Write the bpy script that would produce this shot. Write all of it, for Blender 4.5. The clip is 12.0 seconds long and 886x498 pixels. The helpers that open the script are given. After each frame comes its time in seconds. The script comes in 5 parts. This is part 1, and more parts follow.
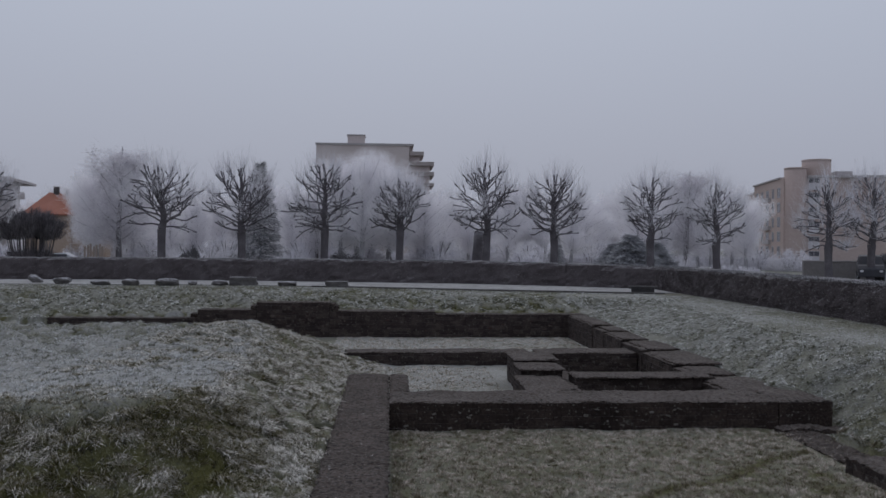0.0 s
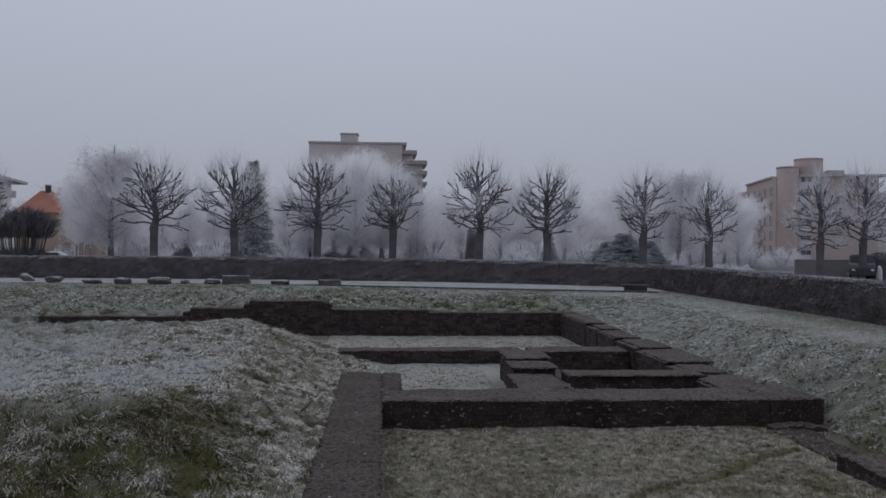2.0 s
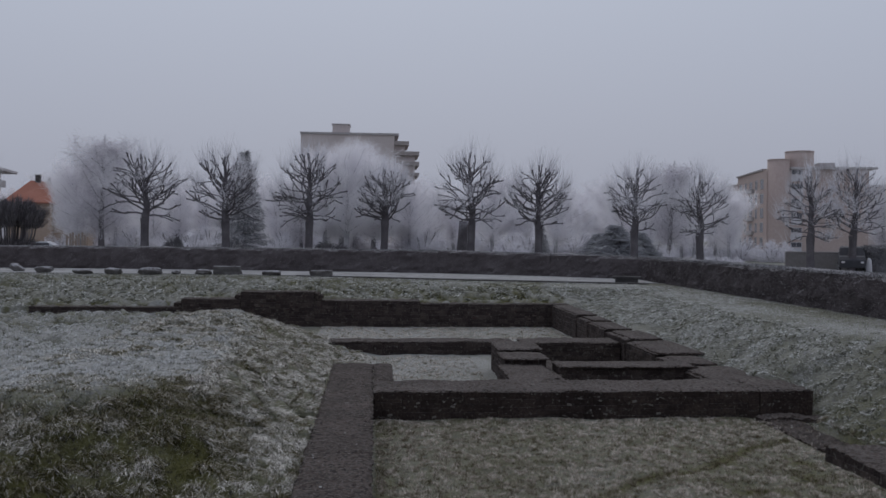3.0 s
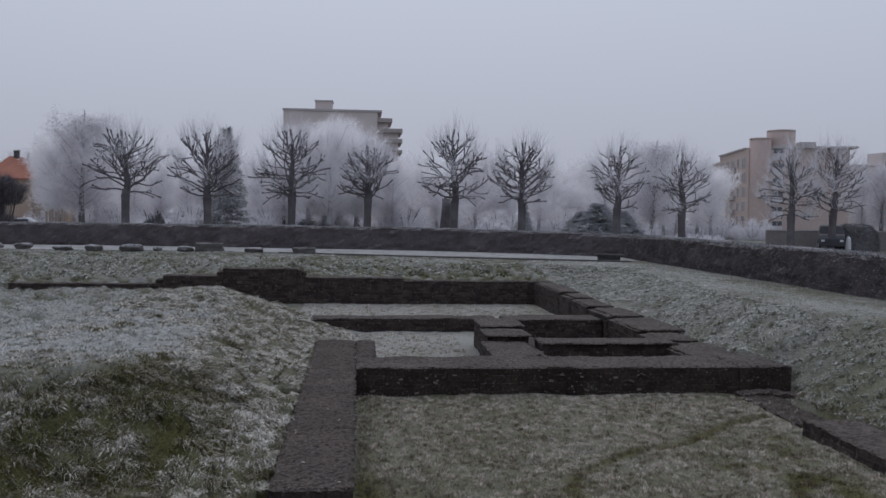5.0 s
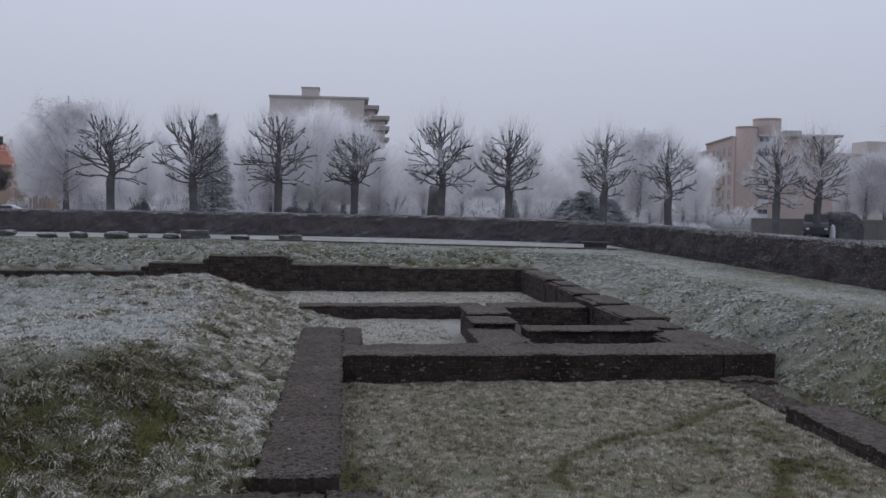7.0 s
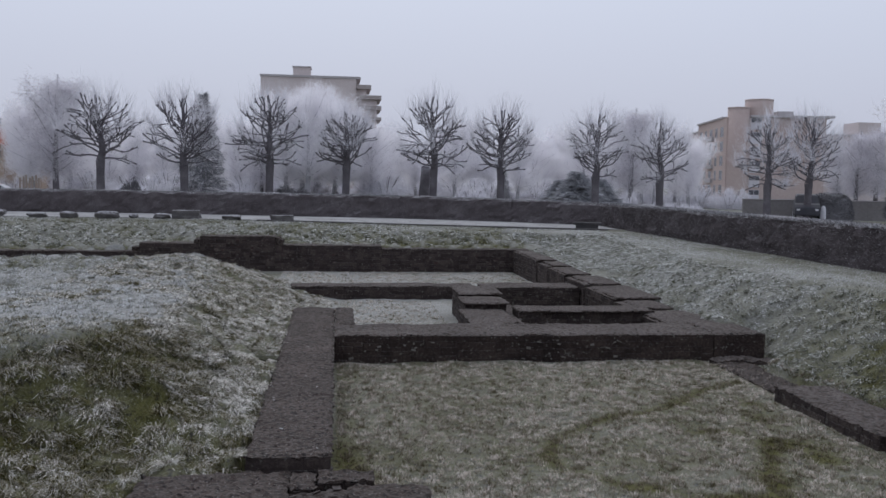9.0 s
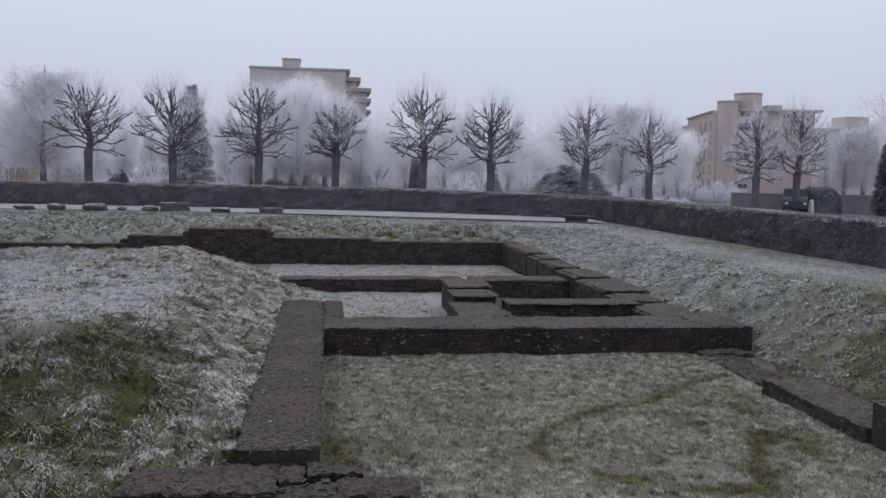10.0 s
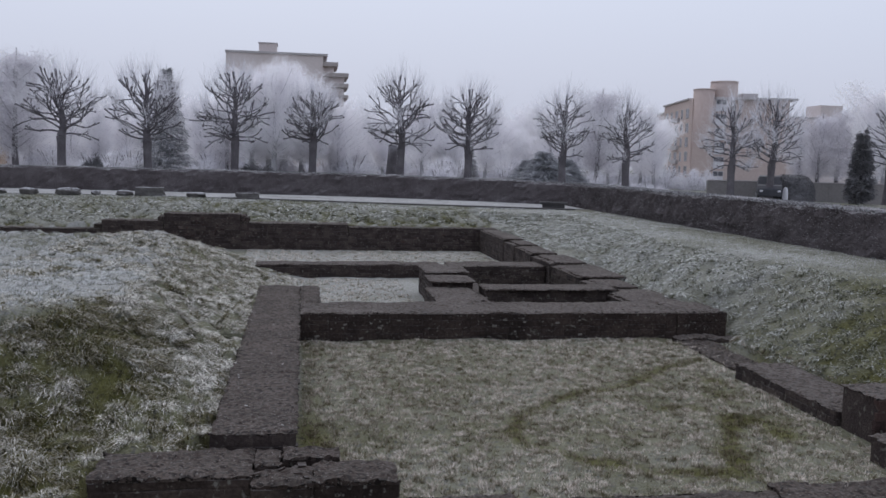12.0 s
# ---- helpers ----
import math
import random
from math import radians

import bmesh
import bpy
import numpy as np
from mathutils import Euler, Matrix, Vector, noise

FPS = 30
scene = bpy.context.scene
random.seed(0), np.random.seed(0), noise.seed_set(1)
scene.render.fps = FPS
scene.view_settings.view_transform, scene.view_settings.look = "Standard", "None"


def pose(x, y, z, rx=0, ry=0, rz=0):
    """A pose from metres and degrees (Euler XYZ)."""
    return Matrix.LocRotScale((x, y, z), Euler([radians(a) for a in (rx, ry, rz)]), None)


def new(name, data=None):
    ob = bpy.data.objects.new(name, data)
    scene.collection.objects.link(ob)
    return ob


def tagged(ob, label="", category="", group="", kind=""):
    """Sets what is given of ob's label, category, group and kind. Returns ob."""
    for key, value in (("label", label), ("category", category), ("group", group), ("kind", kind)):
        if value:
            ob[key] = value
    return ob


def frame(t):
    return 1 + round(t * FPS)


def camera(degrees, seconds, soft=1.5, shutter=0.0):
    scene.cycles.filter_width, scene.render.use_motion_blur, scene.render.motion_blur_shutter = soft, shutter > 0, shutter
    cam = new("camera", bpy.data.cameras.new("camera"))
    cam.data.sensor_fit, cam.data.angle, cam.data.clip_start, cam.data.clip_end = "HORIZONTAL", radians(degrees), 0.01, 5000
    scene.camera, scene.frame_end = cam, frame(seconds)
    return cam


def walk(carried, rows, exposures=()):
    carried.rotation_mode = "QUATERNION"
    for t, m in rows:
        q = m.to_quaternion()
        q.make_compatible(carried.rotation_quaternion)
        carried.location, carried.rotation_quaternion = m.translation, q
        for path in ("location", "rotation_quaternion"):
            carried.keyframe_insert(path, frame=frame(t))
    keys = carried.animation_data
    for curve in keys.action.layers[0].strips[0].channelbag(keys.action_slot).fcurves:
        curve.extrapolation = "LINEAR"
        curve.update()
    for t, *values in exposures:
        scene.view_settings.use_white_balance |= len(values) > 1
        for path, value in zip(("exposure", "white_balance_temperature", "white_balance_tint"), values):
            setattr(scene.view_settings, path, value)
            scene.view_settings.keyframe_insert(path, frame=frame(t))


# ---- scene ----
# ---------------------------------------------------------------- camera
# x runs along the excavated walls, y leads away over the excavation, z is up; the outer lawn lies at z = 0.
cam = camera(53.86, 12.0, soft=1.5)
# seconds, eye's x and z, tilt, roll, heading
TURNS = [
    (0.0, -0.015, 2.032, 89.95, -0.39, -3.51), (0.5, -0.014, 2.030, 90.00, -0.37, -3.66), (1.0, -0.013, 2.029, 89.98, -0.19, -3.75), (1.5, -0.012, 2.027, 89.97, -0.39, -3.89),
    (2.0, -0.011, 2.025, 89.87, -0.40, -3.96), (2.5, -0.009, 2.024, 89.72, -0.40, -4.19), (3.0, -0.008, 2.022, 89.30, -0.58, -4.50), (5.0, -0.004, 2.004, 87.85, -0.75, -5.60),
    (5.5, -0.002, 2.000, 87.56, -0.81, -5.80), (6.0, -0.001, 2.000, 87.41, -0.90, -6.02), (6.5, 0.001, 2.000, 87.28, -0.88, -6.22), (7.0, 0.003, 1.999, 87.05, -0.85, -6.45),
    (9.0, 0.010, 1.999, 85.77, -0.96, -6.97), (9.5, 0.011, 1.998, 85.55, -1.01, -7.16), (10.0, 0.013, 1.998, 85.32, -1.09, -7.64), (10.5, 0.015, 1.998, 85.15, -1.19, -8.12),
    (11.0, 0.017, 1.990, 84.89, -1.38, -8.51), (11.5, 0.018, 1.983, 84.59, -1.39, -8.84), (12.0, 0.020, 1.975, 84.46, -1.40, -9.10),
]
EXPOSURES = [(0.0, -0.12), (3.0, -0.10), (5.0, 0.13), (7.0, 0.26), (9.0, 0.47), (12.0, 0.6)]
walk(cam, [(t, pose(x, 0.0, z, rx, ry, rz)) for t, x, z, rx, ry, rz in TURNS], EXPOSURES)

# ---------------------------------------------------------------- light: a foggy overcast winter day
world = bpy.data.worlds.new("world")
scene.world = world
world.use_nodes = True
wn, wl = world.node_tree.nodes, world.node_tree.links
wn.clear()
w_out = wn.new("ShaderNodeOutputWorld")
w_bg = wn.new("ShaderNodeBackground")
w_sky = wn.new("ShaderNodeTexSky")
w_sky.sky_type, w_sky.sun_disc = "NISHITA", False
w_sky.sun_elevation, w_sky.sun_rotation = radians(52), radians(0)
w_sky.dust_density = 8.0
w_dim = wn.new("ShaderNodeVectorMath")
w_dim.operation = "SCALE"
w_dim.inputs[3].default_value = 0.08
w_co = wn.new("ShaderNodeTexCoord")
w_sep = wn.new("ShaderNodeSeparateXYZ")
w_ramp = wn.new("ShaderNodeValToRGB")
w_ramp.color_ramp.elements[0].position, w_ramp.color_ramp.elements[0].color = 0.0, (0.365, 0.382, 0.466, 1)
w_ramp.color_ramp.elements[1].position, w_ramp.color_ramp.elements[1].color = 0.27, (0.464, 0.51, 0.62, 1)
w_mix = wn.new("ShaderNodeMix")
w_mix.data_type = "RGBA"
w_mix.inputs[0].default_value = 0.94
wl.new(w_sky.outputs[0], w_dim.inputs[0])
wl.new(w_co.outputs["Generated"], w_sep.inputs[0])
wl.new(w_sep.outputs[2], w_ramp.inputs[0])
wl.new(w_dim.outputs[0], w_mix.inputs[6])
wl.new(w_ramp.outputs[0], w_mix.inputs[7])
wl.new(w_mix.outputs[2], w_bg.inputs[0])
wl.new(w_bg.outputs[0], w_out.inputs[0])
w_bg.inputs[1].default_value = 1.0
sun = new("sun", bpy.data.lights.new("sun", "SUN"))
sun.data.energy, sun.data.angle, sun.data.color = 0.5, radians(60), (1.0, 0.97, 0.93)
sun.matrix_world = pose(0, 0, 30, -38, 0, 0)


# ---------------------------------------------------------------- materials
def material(name, colours, scale=3.0, rough=0.85, bump=0.3, fine=40.0, island=0.0, random_obj=0.0, spots=None, spec=0.3,
             frost=None, attribute=None, metal=0.0, stretch=(1, 1, 1), grains=None,
             glow_through=0.0):
    """colours: two or three tones mixed by coarse and fine noise. spots: (colour, scale, low, high) speckles.
    frost: (colour, amount) rime that settles on upward faces. attribute: (name, colour) a tone laid on by a mesh attribute.
    grains: like spots, a second finer set. glow_through: share of light that passes through thin icy twigs."""
    m = bpy.data.materials.new(name)
    m.use_nodes = True
    n, l = m.node_tree.nodes, m.node_tree.links
    b = n["Principled BSDF"]
    b.inputs["Roughness"].default_value = rough
    b.inputs["Metallic"].default_value = metal
    b.inputs["Specular IOR Level"].default_value = spec
    co = n.new("ShaderNodeTexCoord")
    geo = n.new("ShaderNodeNewGeometry")
    mp = n.new("ShaderNodeMapping")
    mp.inputs[3].default_value = stretch
    l.new(geo.outputs["Position"], mp.inputs[0])

    def tex(s, detail=4.0):
        t = n.new("ShaderNodeTexNoise")
        t.inputs["Scale"].default_value, t.inputs["Detail"].default_value = s, detail
        l.new(mp.outputs[0], t.inputs["Vector"])
        return t

    def math_node(op, a, c):
        x = n.new("ShaderNodeMath")
        x.operation = op
        for k, v in enumerate((a, c)):
            if isinstance(v, (int, float)):
                x.inputs[k].default_value = v
            else:
                l.new(v, x.inputs[k])
        return x.outputs[0]

    def mix(f, a, c):
        x = n.new("ShaderNodeMix")
        x.data_type = "RGBA"
        for sock, v in ((x.inputs[0], f), (x.inputs[6], a), (x.inputs[7], c)):
            if isinstance(v, (int, float)):
                sock.default_value = v
            elif isinstance(v, tuple):
                sock.default_value = (*v, 1)
            else:
                l.new(v, sock)
        return x.outputs[2]

    def spread(sock, lo, hi):
        x = n.new("ShaderNodeMapRange")
        x.inputs[1].default_value, x.inputs[2].default_value = lo, hi
        l.new(sock, x.inputs[0])
        return x.outputs[0]

    big, small = tex(scale), tex(fine, 6.0)
    f = math_node("ADD", math_node("MULTIPLY", big.outputs[0], 0.55), math_node("MULTIPLY", small.outputs[0], 0.45))
    if island:
        f = math_node("ADD", f, math_node("MULTIPLY", math_node("SUBTRACT", geo.outputs["Random Per Island"], 0.5), island))
    if random_obj:
        info = n.new("ShaderNodeObjectInfo")
        f = math_node("ADD", f, math_node("MULTIPLY", math_node("SUBTRACT", info.outputs["Random"], 0.5), random_obj))
    f = spread(f, 0.32, 0.68)
    ramp = n.new("ShaderNodeValToRGB")
    l.new(f, ramp.inputs[0])
    e = ramp.color_ramp.elements
    e[0].color, e[1].color = (*colours[0], 1), (*colours[-1], 1)
    if len(colours) == 3:
        e.new(0.5).color = (*colours[1], 1)
    out = ramp.outputs[0]
    if spots:
        c, s, lo, hi = spots
        out = mix(spread(tex(s, 3.0).outputs[0], lo, hi), out, c)
    if grains:
        c, s, lo, hi = grains
        out = mix(spread(tex(s, 2.0).outputs[0], lo, hi), out, c)
    if attribute:
        at = n.new("ShaderNodeAttribute")
        at.attribute_name = attribute[0]
        k = math_node("MULTIPLY", at.outputs["Fac"], spread(small.outputs[0], 0.2, 0.55))
        out = mix(k, out, attribute[1])
    if frost:
        sp = n.new("ShaderNodeSeparateXYZ")
        l.new(geo.outputs["Normal"], sp.inputs[0])
        k = math_node("MULTIPLY", spread(sp.outputs[2], 0.35, 0.85), spread(tex(fine * 0.5, 5.0).outputs[0], 0.35, 0.6))
        out = mix(math_node("MULTIPLY", k, frost[1]), out, frost[0])
    l.new(out, b.inputs["Base Color"])
    if glow_through:
        tr, both = n.new("ShaderNodeBsdfTranslucent"), n.new("ShaderNodeMixShader")
        l.new(out, tr.inputs[0])
        both.inputs[0].default_value = glow_through
        l.new(b.outputs[0], both.inputs[1])
        l.new(tr.outputs[0], both.inputs[2])
        l.new(both.outputs[0], n["Material Output"].inputs[0])
    if bump:
        bp = n.new("ShaderNodeBump")
        bp.inputs["Strength"].default_value = bump
        bp.inputs["Distance"].default_value = 0.02
        l.new(small.outputs[0], bp.inputs["Height"])
        l.new(bp.outputs[0], b.inputs["Normal"])
    return m


M_GROUND = material("frosted_turf", [(0.058, 0.055, 0.019), (0.092, 0.089, 0.033), (0.126, 0.121, 0.062)], 1.8, 0.95, 0.9, 30.0,
                    attribute=("rime", (0.40, 0.398, 0.396)), spots=((0.025, 0.022, 0.012), 14.0, 0.54, 0.66), spec=0.1)
M_BLADE = material("frosted_grass", [(0.098, 0.096, 0.031), (0.140, 0.137, 0.056), (0.198, 0.190, 0.112)], 0.9, 0.8, 0.0, 9.0, island=0.8,
                   attribute=("rime", (0.86, 0.84, 0.785)), spec=0.1)
M_WHITE_BLADE = material("white_frosted_grass", [(0.090, 0.087, 0.050), (0.135, 0.132, 0.090), (0.20, 0.20, 0.16)], 0.9, 0.8, 0.0, 9.0, island=0.7,
                         attribute=("rime", (0.88, 0.885, 0.90)), spec=0.1)
M_LAWN = material("frosted_dead_grass", [(0.085, 0.074, 0.030), (0.138, 0.112, 0.064), (0.21, 0.175, 0.125)], 0.9, 0.8, 0.0, 9.0, island=0.7,
                  attribute=("rime", (0.88, 0.79, 0.715)), spec=0.1)
M_GREEN_BLADE = material("green_frosted_grass", [(0.078, 0.065, 0.018), (0.113, 0.097, 0.040), (0.162, 0.143, 0.086)], 0.9, 0.8, 0.0, 9.0, island=0.8,
                         attribute=("rime", (0.83, 0.80, 0.755)), spec=0.1)
M_COOL_BLADE = material("cool_frosted_grass", [(0.066, 0.066, 0.030), (0.100, 0.100, 0.058), (0.150, 0.150, 0.108)], 0.9, 0.8, 0.0, 9.0, island=0.8,
                        attribute=("rime", (0.82, 0.825, 0.81)), spec=0.1)
M_MOSS = material("mossy_stone", [(0.035, 0.036, 0.02), (0.06, 0.06, 0.04), (0.10, 0.10, 0.085)], 3.0, 0.95, 0.8, 25.0, spec=0.1)
M_STONE = material("old_masonry", [(0.027, 0.020, 0.019), (0.048, 0.0365, 0.0335), (0.080, 0.0625, 0.056)], 2.5, 0.9, 0.9, 30.0, island=0.25,
                   spots=((0.15, 0.14, 0.125), 12.0, 0.60, 0.74), frost=((0.22, 0.215, 0.22), 0.3), spec=0.2)
M_STONE_PIECE = material("old_masonry_stone", [(0.019, 0.0135, 0.0125), (0.036, 0.0265, 0.0235), (0.070, 0.052, 0.044)], 1.6, 0.9, 1.0, 20.0,
                         random_obj=0.10, spots=((0.16, 0.15, 0.135), 16.0, 0.61, 0.72), frost=((0.20, 0.195, 0.20), 0.25), spec=0.15)
M_CAP = material("mortar_capping", [(0.036, 0.026, 0.022), (0.065, 0.049, 0.0425), (0.122, 0.101, 0.092)], 1.1, 0.92, 1.0, 26.0,
                 spots=((0.014, 0.011, 0.010), 20.0, 0.54, 0.61), grains=((0.20, 0.19, 0.18), 48.0, 0.64, 0.74), frost=((0.22, 0.205, 0.195), 0.3), spec=0.2)
M_CAP_BROWN = material("brown_rubble_capping", [(0.028, 0.019, 0.015), (0.052, 0.038, 0.0325), (0.102, 0.080, 0.070)], 1.2, 0.92, 1.0, 24.0,
                       spots=((0.013, 0.0095, 0.0085), 19.0, 0.52, 0.59), grains=((0.20, 0.185, 0.175), 40.0, 0.61, 0.70), frost=((0.16, 0.145, 0.135), 0.3), spec=0.2)
M_RUBBLE = material("pale_rubble", [(0.06, 0.052, 0.046), (0.11, 0.098, 0.088), (0.18, 0.165, 0.15)], 4.0, 0.9, 0.8, 30.0, random_obj=0.9, spec=0.2)
M_RIMECHIP = material("icy_chip", [(0.22, 0.21, 0.20), (0.34, 0.33, 0.32), (0.48, 0.47, 0.46)], 5.0, 0.8, 0.3, 40.0, random_obj=0.8, spec=0.2)
M_BRICKY = material("weathered_brick", [(0.025, 0.017, 0.016), (0.042, 0.026, 0.024), (0.065, 0.04, 0.035)], 3.0, 0.9, 0.8, 30.0, random_obj=0.6,
                    spots=((0.12, 0.11, 0.1), 8.0, 0.64, 0.74), spec=0.2)
M_HEDGE = material("bare_hedge_twigs", [(0.068, 0.057, 0.058), (0.106, 0.092, 0.095), (0.152, 0.135, 0.139)], 1.2, 0.95, 0.8, 16.0, island=0.4,
                   frost=((0.36, 0.35, 0.36), 0.85), spec=0.1)
M_HEDGE_TOP = material("rimed_hedge_top", [(0.13, 0.125, 0.13), (0.26, 0.255, 0.26), (0.44, 0.435, 0.445)], 1.5, 0.95, 0.4, 20.0, island=0.6, spec=0.1)
M_BARK = material("dark_bark", [(0.096, 0.088, 0.096), (0.140, 0.128, 0.139), (0.20, 0.185, 0.198)], 1.5, 0.95, 1.0, 14.0, spec=0.1,
                  frost=((0.52, 0.52, 0.56), 0.7))
M_TWIG = material("rimed_twig", [(0.62, 0.61, 0.65), (0.74, 0.73, 0.77), (0.86, 0.85, 0.89)], 0.7, 0.9, 0.0, 6.0, island=0.5, spec=0.1, glow_through=0.5)
M_RIMETREE = material("hoarfrost_twig", [(0.89, 0.875, 0.90), (0.93, 0.915, 0.94), (0.97, 0.955, 0.975)], 0.25, 0.9, 0.0, 3.0, island=0.5, spec=0.1, glow_through=0.55)
M_BIRCH = material("mauve_rimed_twig", [(0.60, 0.575, 0.615), (0.74, 0.72, 0.755), (0.88, 0.86, 0.89)], 0.4, 0.9, 0.0, 4.0, island=0.5, spec=0.1, glow_through=0.45)
M_GREYBARK = material("rimed_bark", [(0.28, 0.27, 0.29), (0.37, 0.36, 0.38), (0.46, 0.45, 0.48)], 0.8, 0.95, 0.5, 10.0, spec=0.1)
M_SHRUBTWIG = material("brown_shrub_twig", [(0.11, 0.10, 0.108), (0.16, 0.148, 0.158), (0.23, 0.216, 0.23)], 0.7, 0.9, 0.0, 5.0, island=0.6, spec=0.1)
M_NEEDLE = material("rimed_needles", [(0.23, 0.232, 0.248), (0.38, 0.38, 0.40), (0.62, 0.61, 0.635)], 0.7, 0.9, 0.0, 5.0, island=0.6, spec=0.1, glow_through=0.3)
M_CEDAR = material("pale_rimed_needles", [(0.30, 0.305, 0.325), (0.42, 0.425, 0.45), (0.58, 0.58, 0.61)], 0.7, 0.9, 0.0, 5.0, island=0.5, spec=0.1, glow_through=0.3)
M_EVERGREEN = material("dark_evergreen_leaf", [(0.125, 0.122, 0.130), (0.172, 0.168, 0.178), (0.24, 0.235, 0.248)], 0.7, 0.9, 0.0, 5.0, island=0.25, spec=0.1)
M_PATH = material("frosted_gravel", [(0.24, 0.237, 0.233), (0.34, 0.336, 0.336), (0.45, 0.446, 0.45)], 0.5, 0.9, 0.4, 9.0, spec=0.1,
                  spots=((0.18, 0.178, 0.155), 1.6, 0.56, 0.72))
M_PLASTER = material("old_reddish_plaster", [(0.050, 0.034, 0.031), (0.075, 0.055, 0.050), (0.115, 0.092, 0.084)], 3.0, 0.92, 0.8, 18.0, random_obj=0.9, spec=0.1)
M_KERB = material("dark_edging", [(0.05, 0.048, 0.05), (0.08, 0.075, 0.075), (0.12, 0.115, 0.115)], 1.5, 0.9, 0.4, 15.0)
M_BOULDER = material("grey_relic_stone", [(0.07, 0.065, 0.065), (0.12, 0.112, 0.11), (0.19, 0.18, 0.175)], 2.0, 0.92, 0.9, 18.0,
                     frost=((0.45, 0.45, 0.48), 0.8))
# building walls: base colours paled with distance to stand in for haze
M_TAN = material("tan_render", [(0.45, 0.352, 0.322), (0.50, 0.402, 0.370), (0.555, 0.462, 0.428)], 0.08, 0.9, 0.2, 2.0)
M_TAN_HAZED = material("hazed_tan_render", [(0.56, 0.49, 0.475), (0.62, 0.55, 0.535), (0.67, 0.60, 0.59)], 0.06, 0.9, 0.2, 2.0)
M_GREYWALL = material("grey_render", [(0.50, 0.46, 0.47), (0.55, 0.51, 0.52), (0.60, 0.56, 0.57)], 0.08, 0.9, 0.2, 2.0)
M_PARAPET = material("brown_concrete_parapet", [(0.33, 0.285, 0.275), (0.38, 0.335, 0.325), (0.43, 0.385, 0.375)], 0.2, 0.9, 0.2, 3.0)
M_CREAM = material("cream_render", [(0.38, 0.28, 0.22), (0.43, 0.33, 0.265), (0.48, 0.38, 0.31)], 0.2, 0.9, 0.2, 3.0)
M_PLANK = material("weathered_plank", [(0.28, 0.225, 0.195), (0.34, 0.28, 0.245), (0.40, 0.335, 0.30)], 0.8, 0.9, 0.3, 8.0)
M_TILE = material("orange_roof_tile", [(0.30, 0.122, 0.086), (0.36, 0.155, 0.112), (0.41, 0.19, 0.145)], 0.5, 0.85, 0.4, 5.0)
M_SLAB = material("concrete_slab", [(0.40, 0.37, 0.375), (0.45, 0.42, 0.425), (0.50, 0.47, 0.475)], 0.2, 0.9, 0.2, 3.0)
M_WINDOW = material("window_glass", [(0.10, 0.10, 0.115), (0.13, 0.13, 0.15)], 0.3, 0.12, 0.0, 2.0, spec=0.5)
M_WHITE = material("white_paint", [(0.58, 0.57, 0.60), (0.66, 0.65, 0.68)], 0.3, 0.6, 0.0, 3.0)
M_CAR = material("silver_car_paint", [(0.45, 0.46, 0.49), (0.52, 0.53, 0.56)], 0.3, 0.35, 0.0, 3.0, spec=0.5)
M_CAR_DARK = material("frosted_dark_car_paint", [(0.050, 0.050, 0.060), (0.080, 0.080, 0.092)], 0.3, 0.6, 0.0, 3.0, spec=0.25)
M_TYRE = material("tyre_rubber", [(0.02, 0.02, 0.02), (0.035, 0.035, 0.035)], 2.0, 0.9, 0.2, 20.0)
M_GARDENWALL = material("garden_wall", [(0.20, 0.185, 0.183), (0.25, 0.232, 0.23), (0.30, 0.28, 0.277)], 0.4, 0.9, 0.4, 6.0)


# ---------------------------------------------------------------- mesh helpers
def mesh_from(name, verts, faces, mat, smooth=False):
    me = bpy.data.meshes.new(name)
    me.from_pydata([tuple(v) for v in verts], [], [tuple(f) for f in faces])
    me.materials.append(mat)
    if smooth:
        me.polygons.foreach_set("use_smooth", [True] * len(me.polygons))
    me.update()
    return me


def part(name, me, parent=None, label="", m=None):
    ob = new(name, me)
    if parent:
        ob.parent = parent
    if m is not None:
        ob.matrix_basis = m
    if label:
        ob["label"] = label
    return ob


def thing(name, label, category, m=None, group="", kind=""):
    ob = new(name)
    ob.empty_display_size = 0.1
    if m is not None:
        ob.matrix_basis = m
    return tagged(ob, label, category, group, kind)


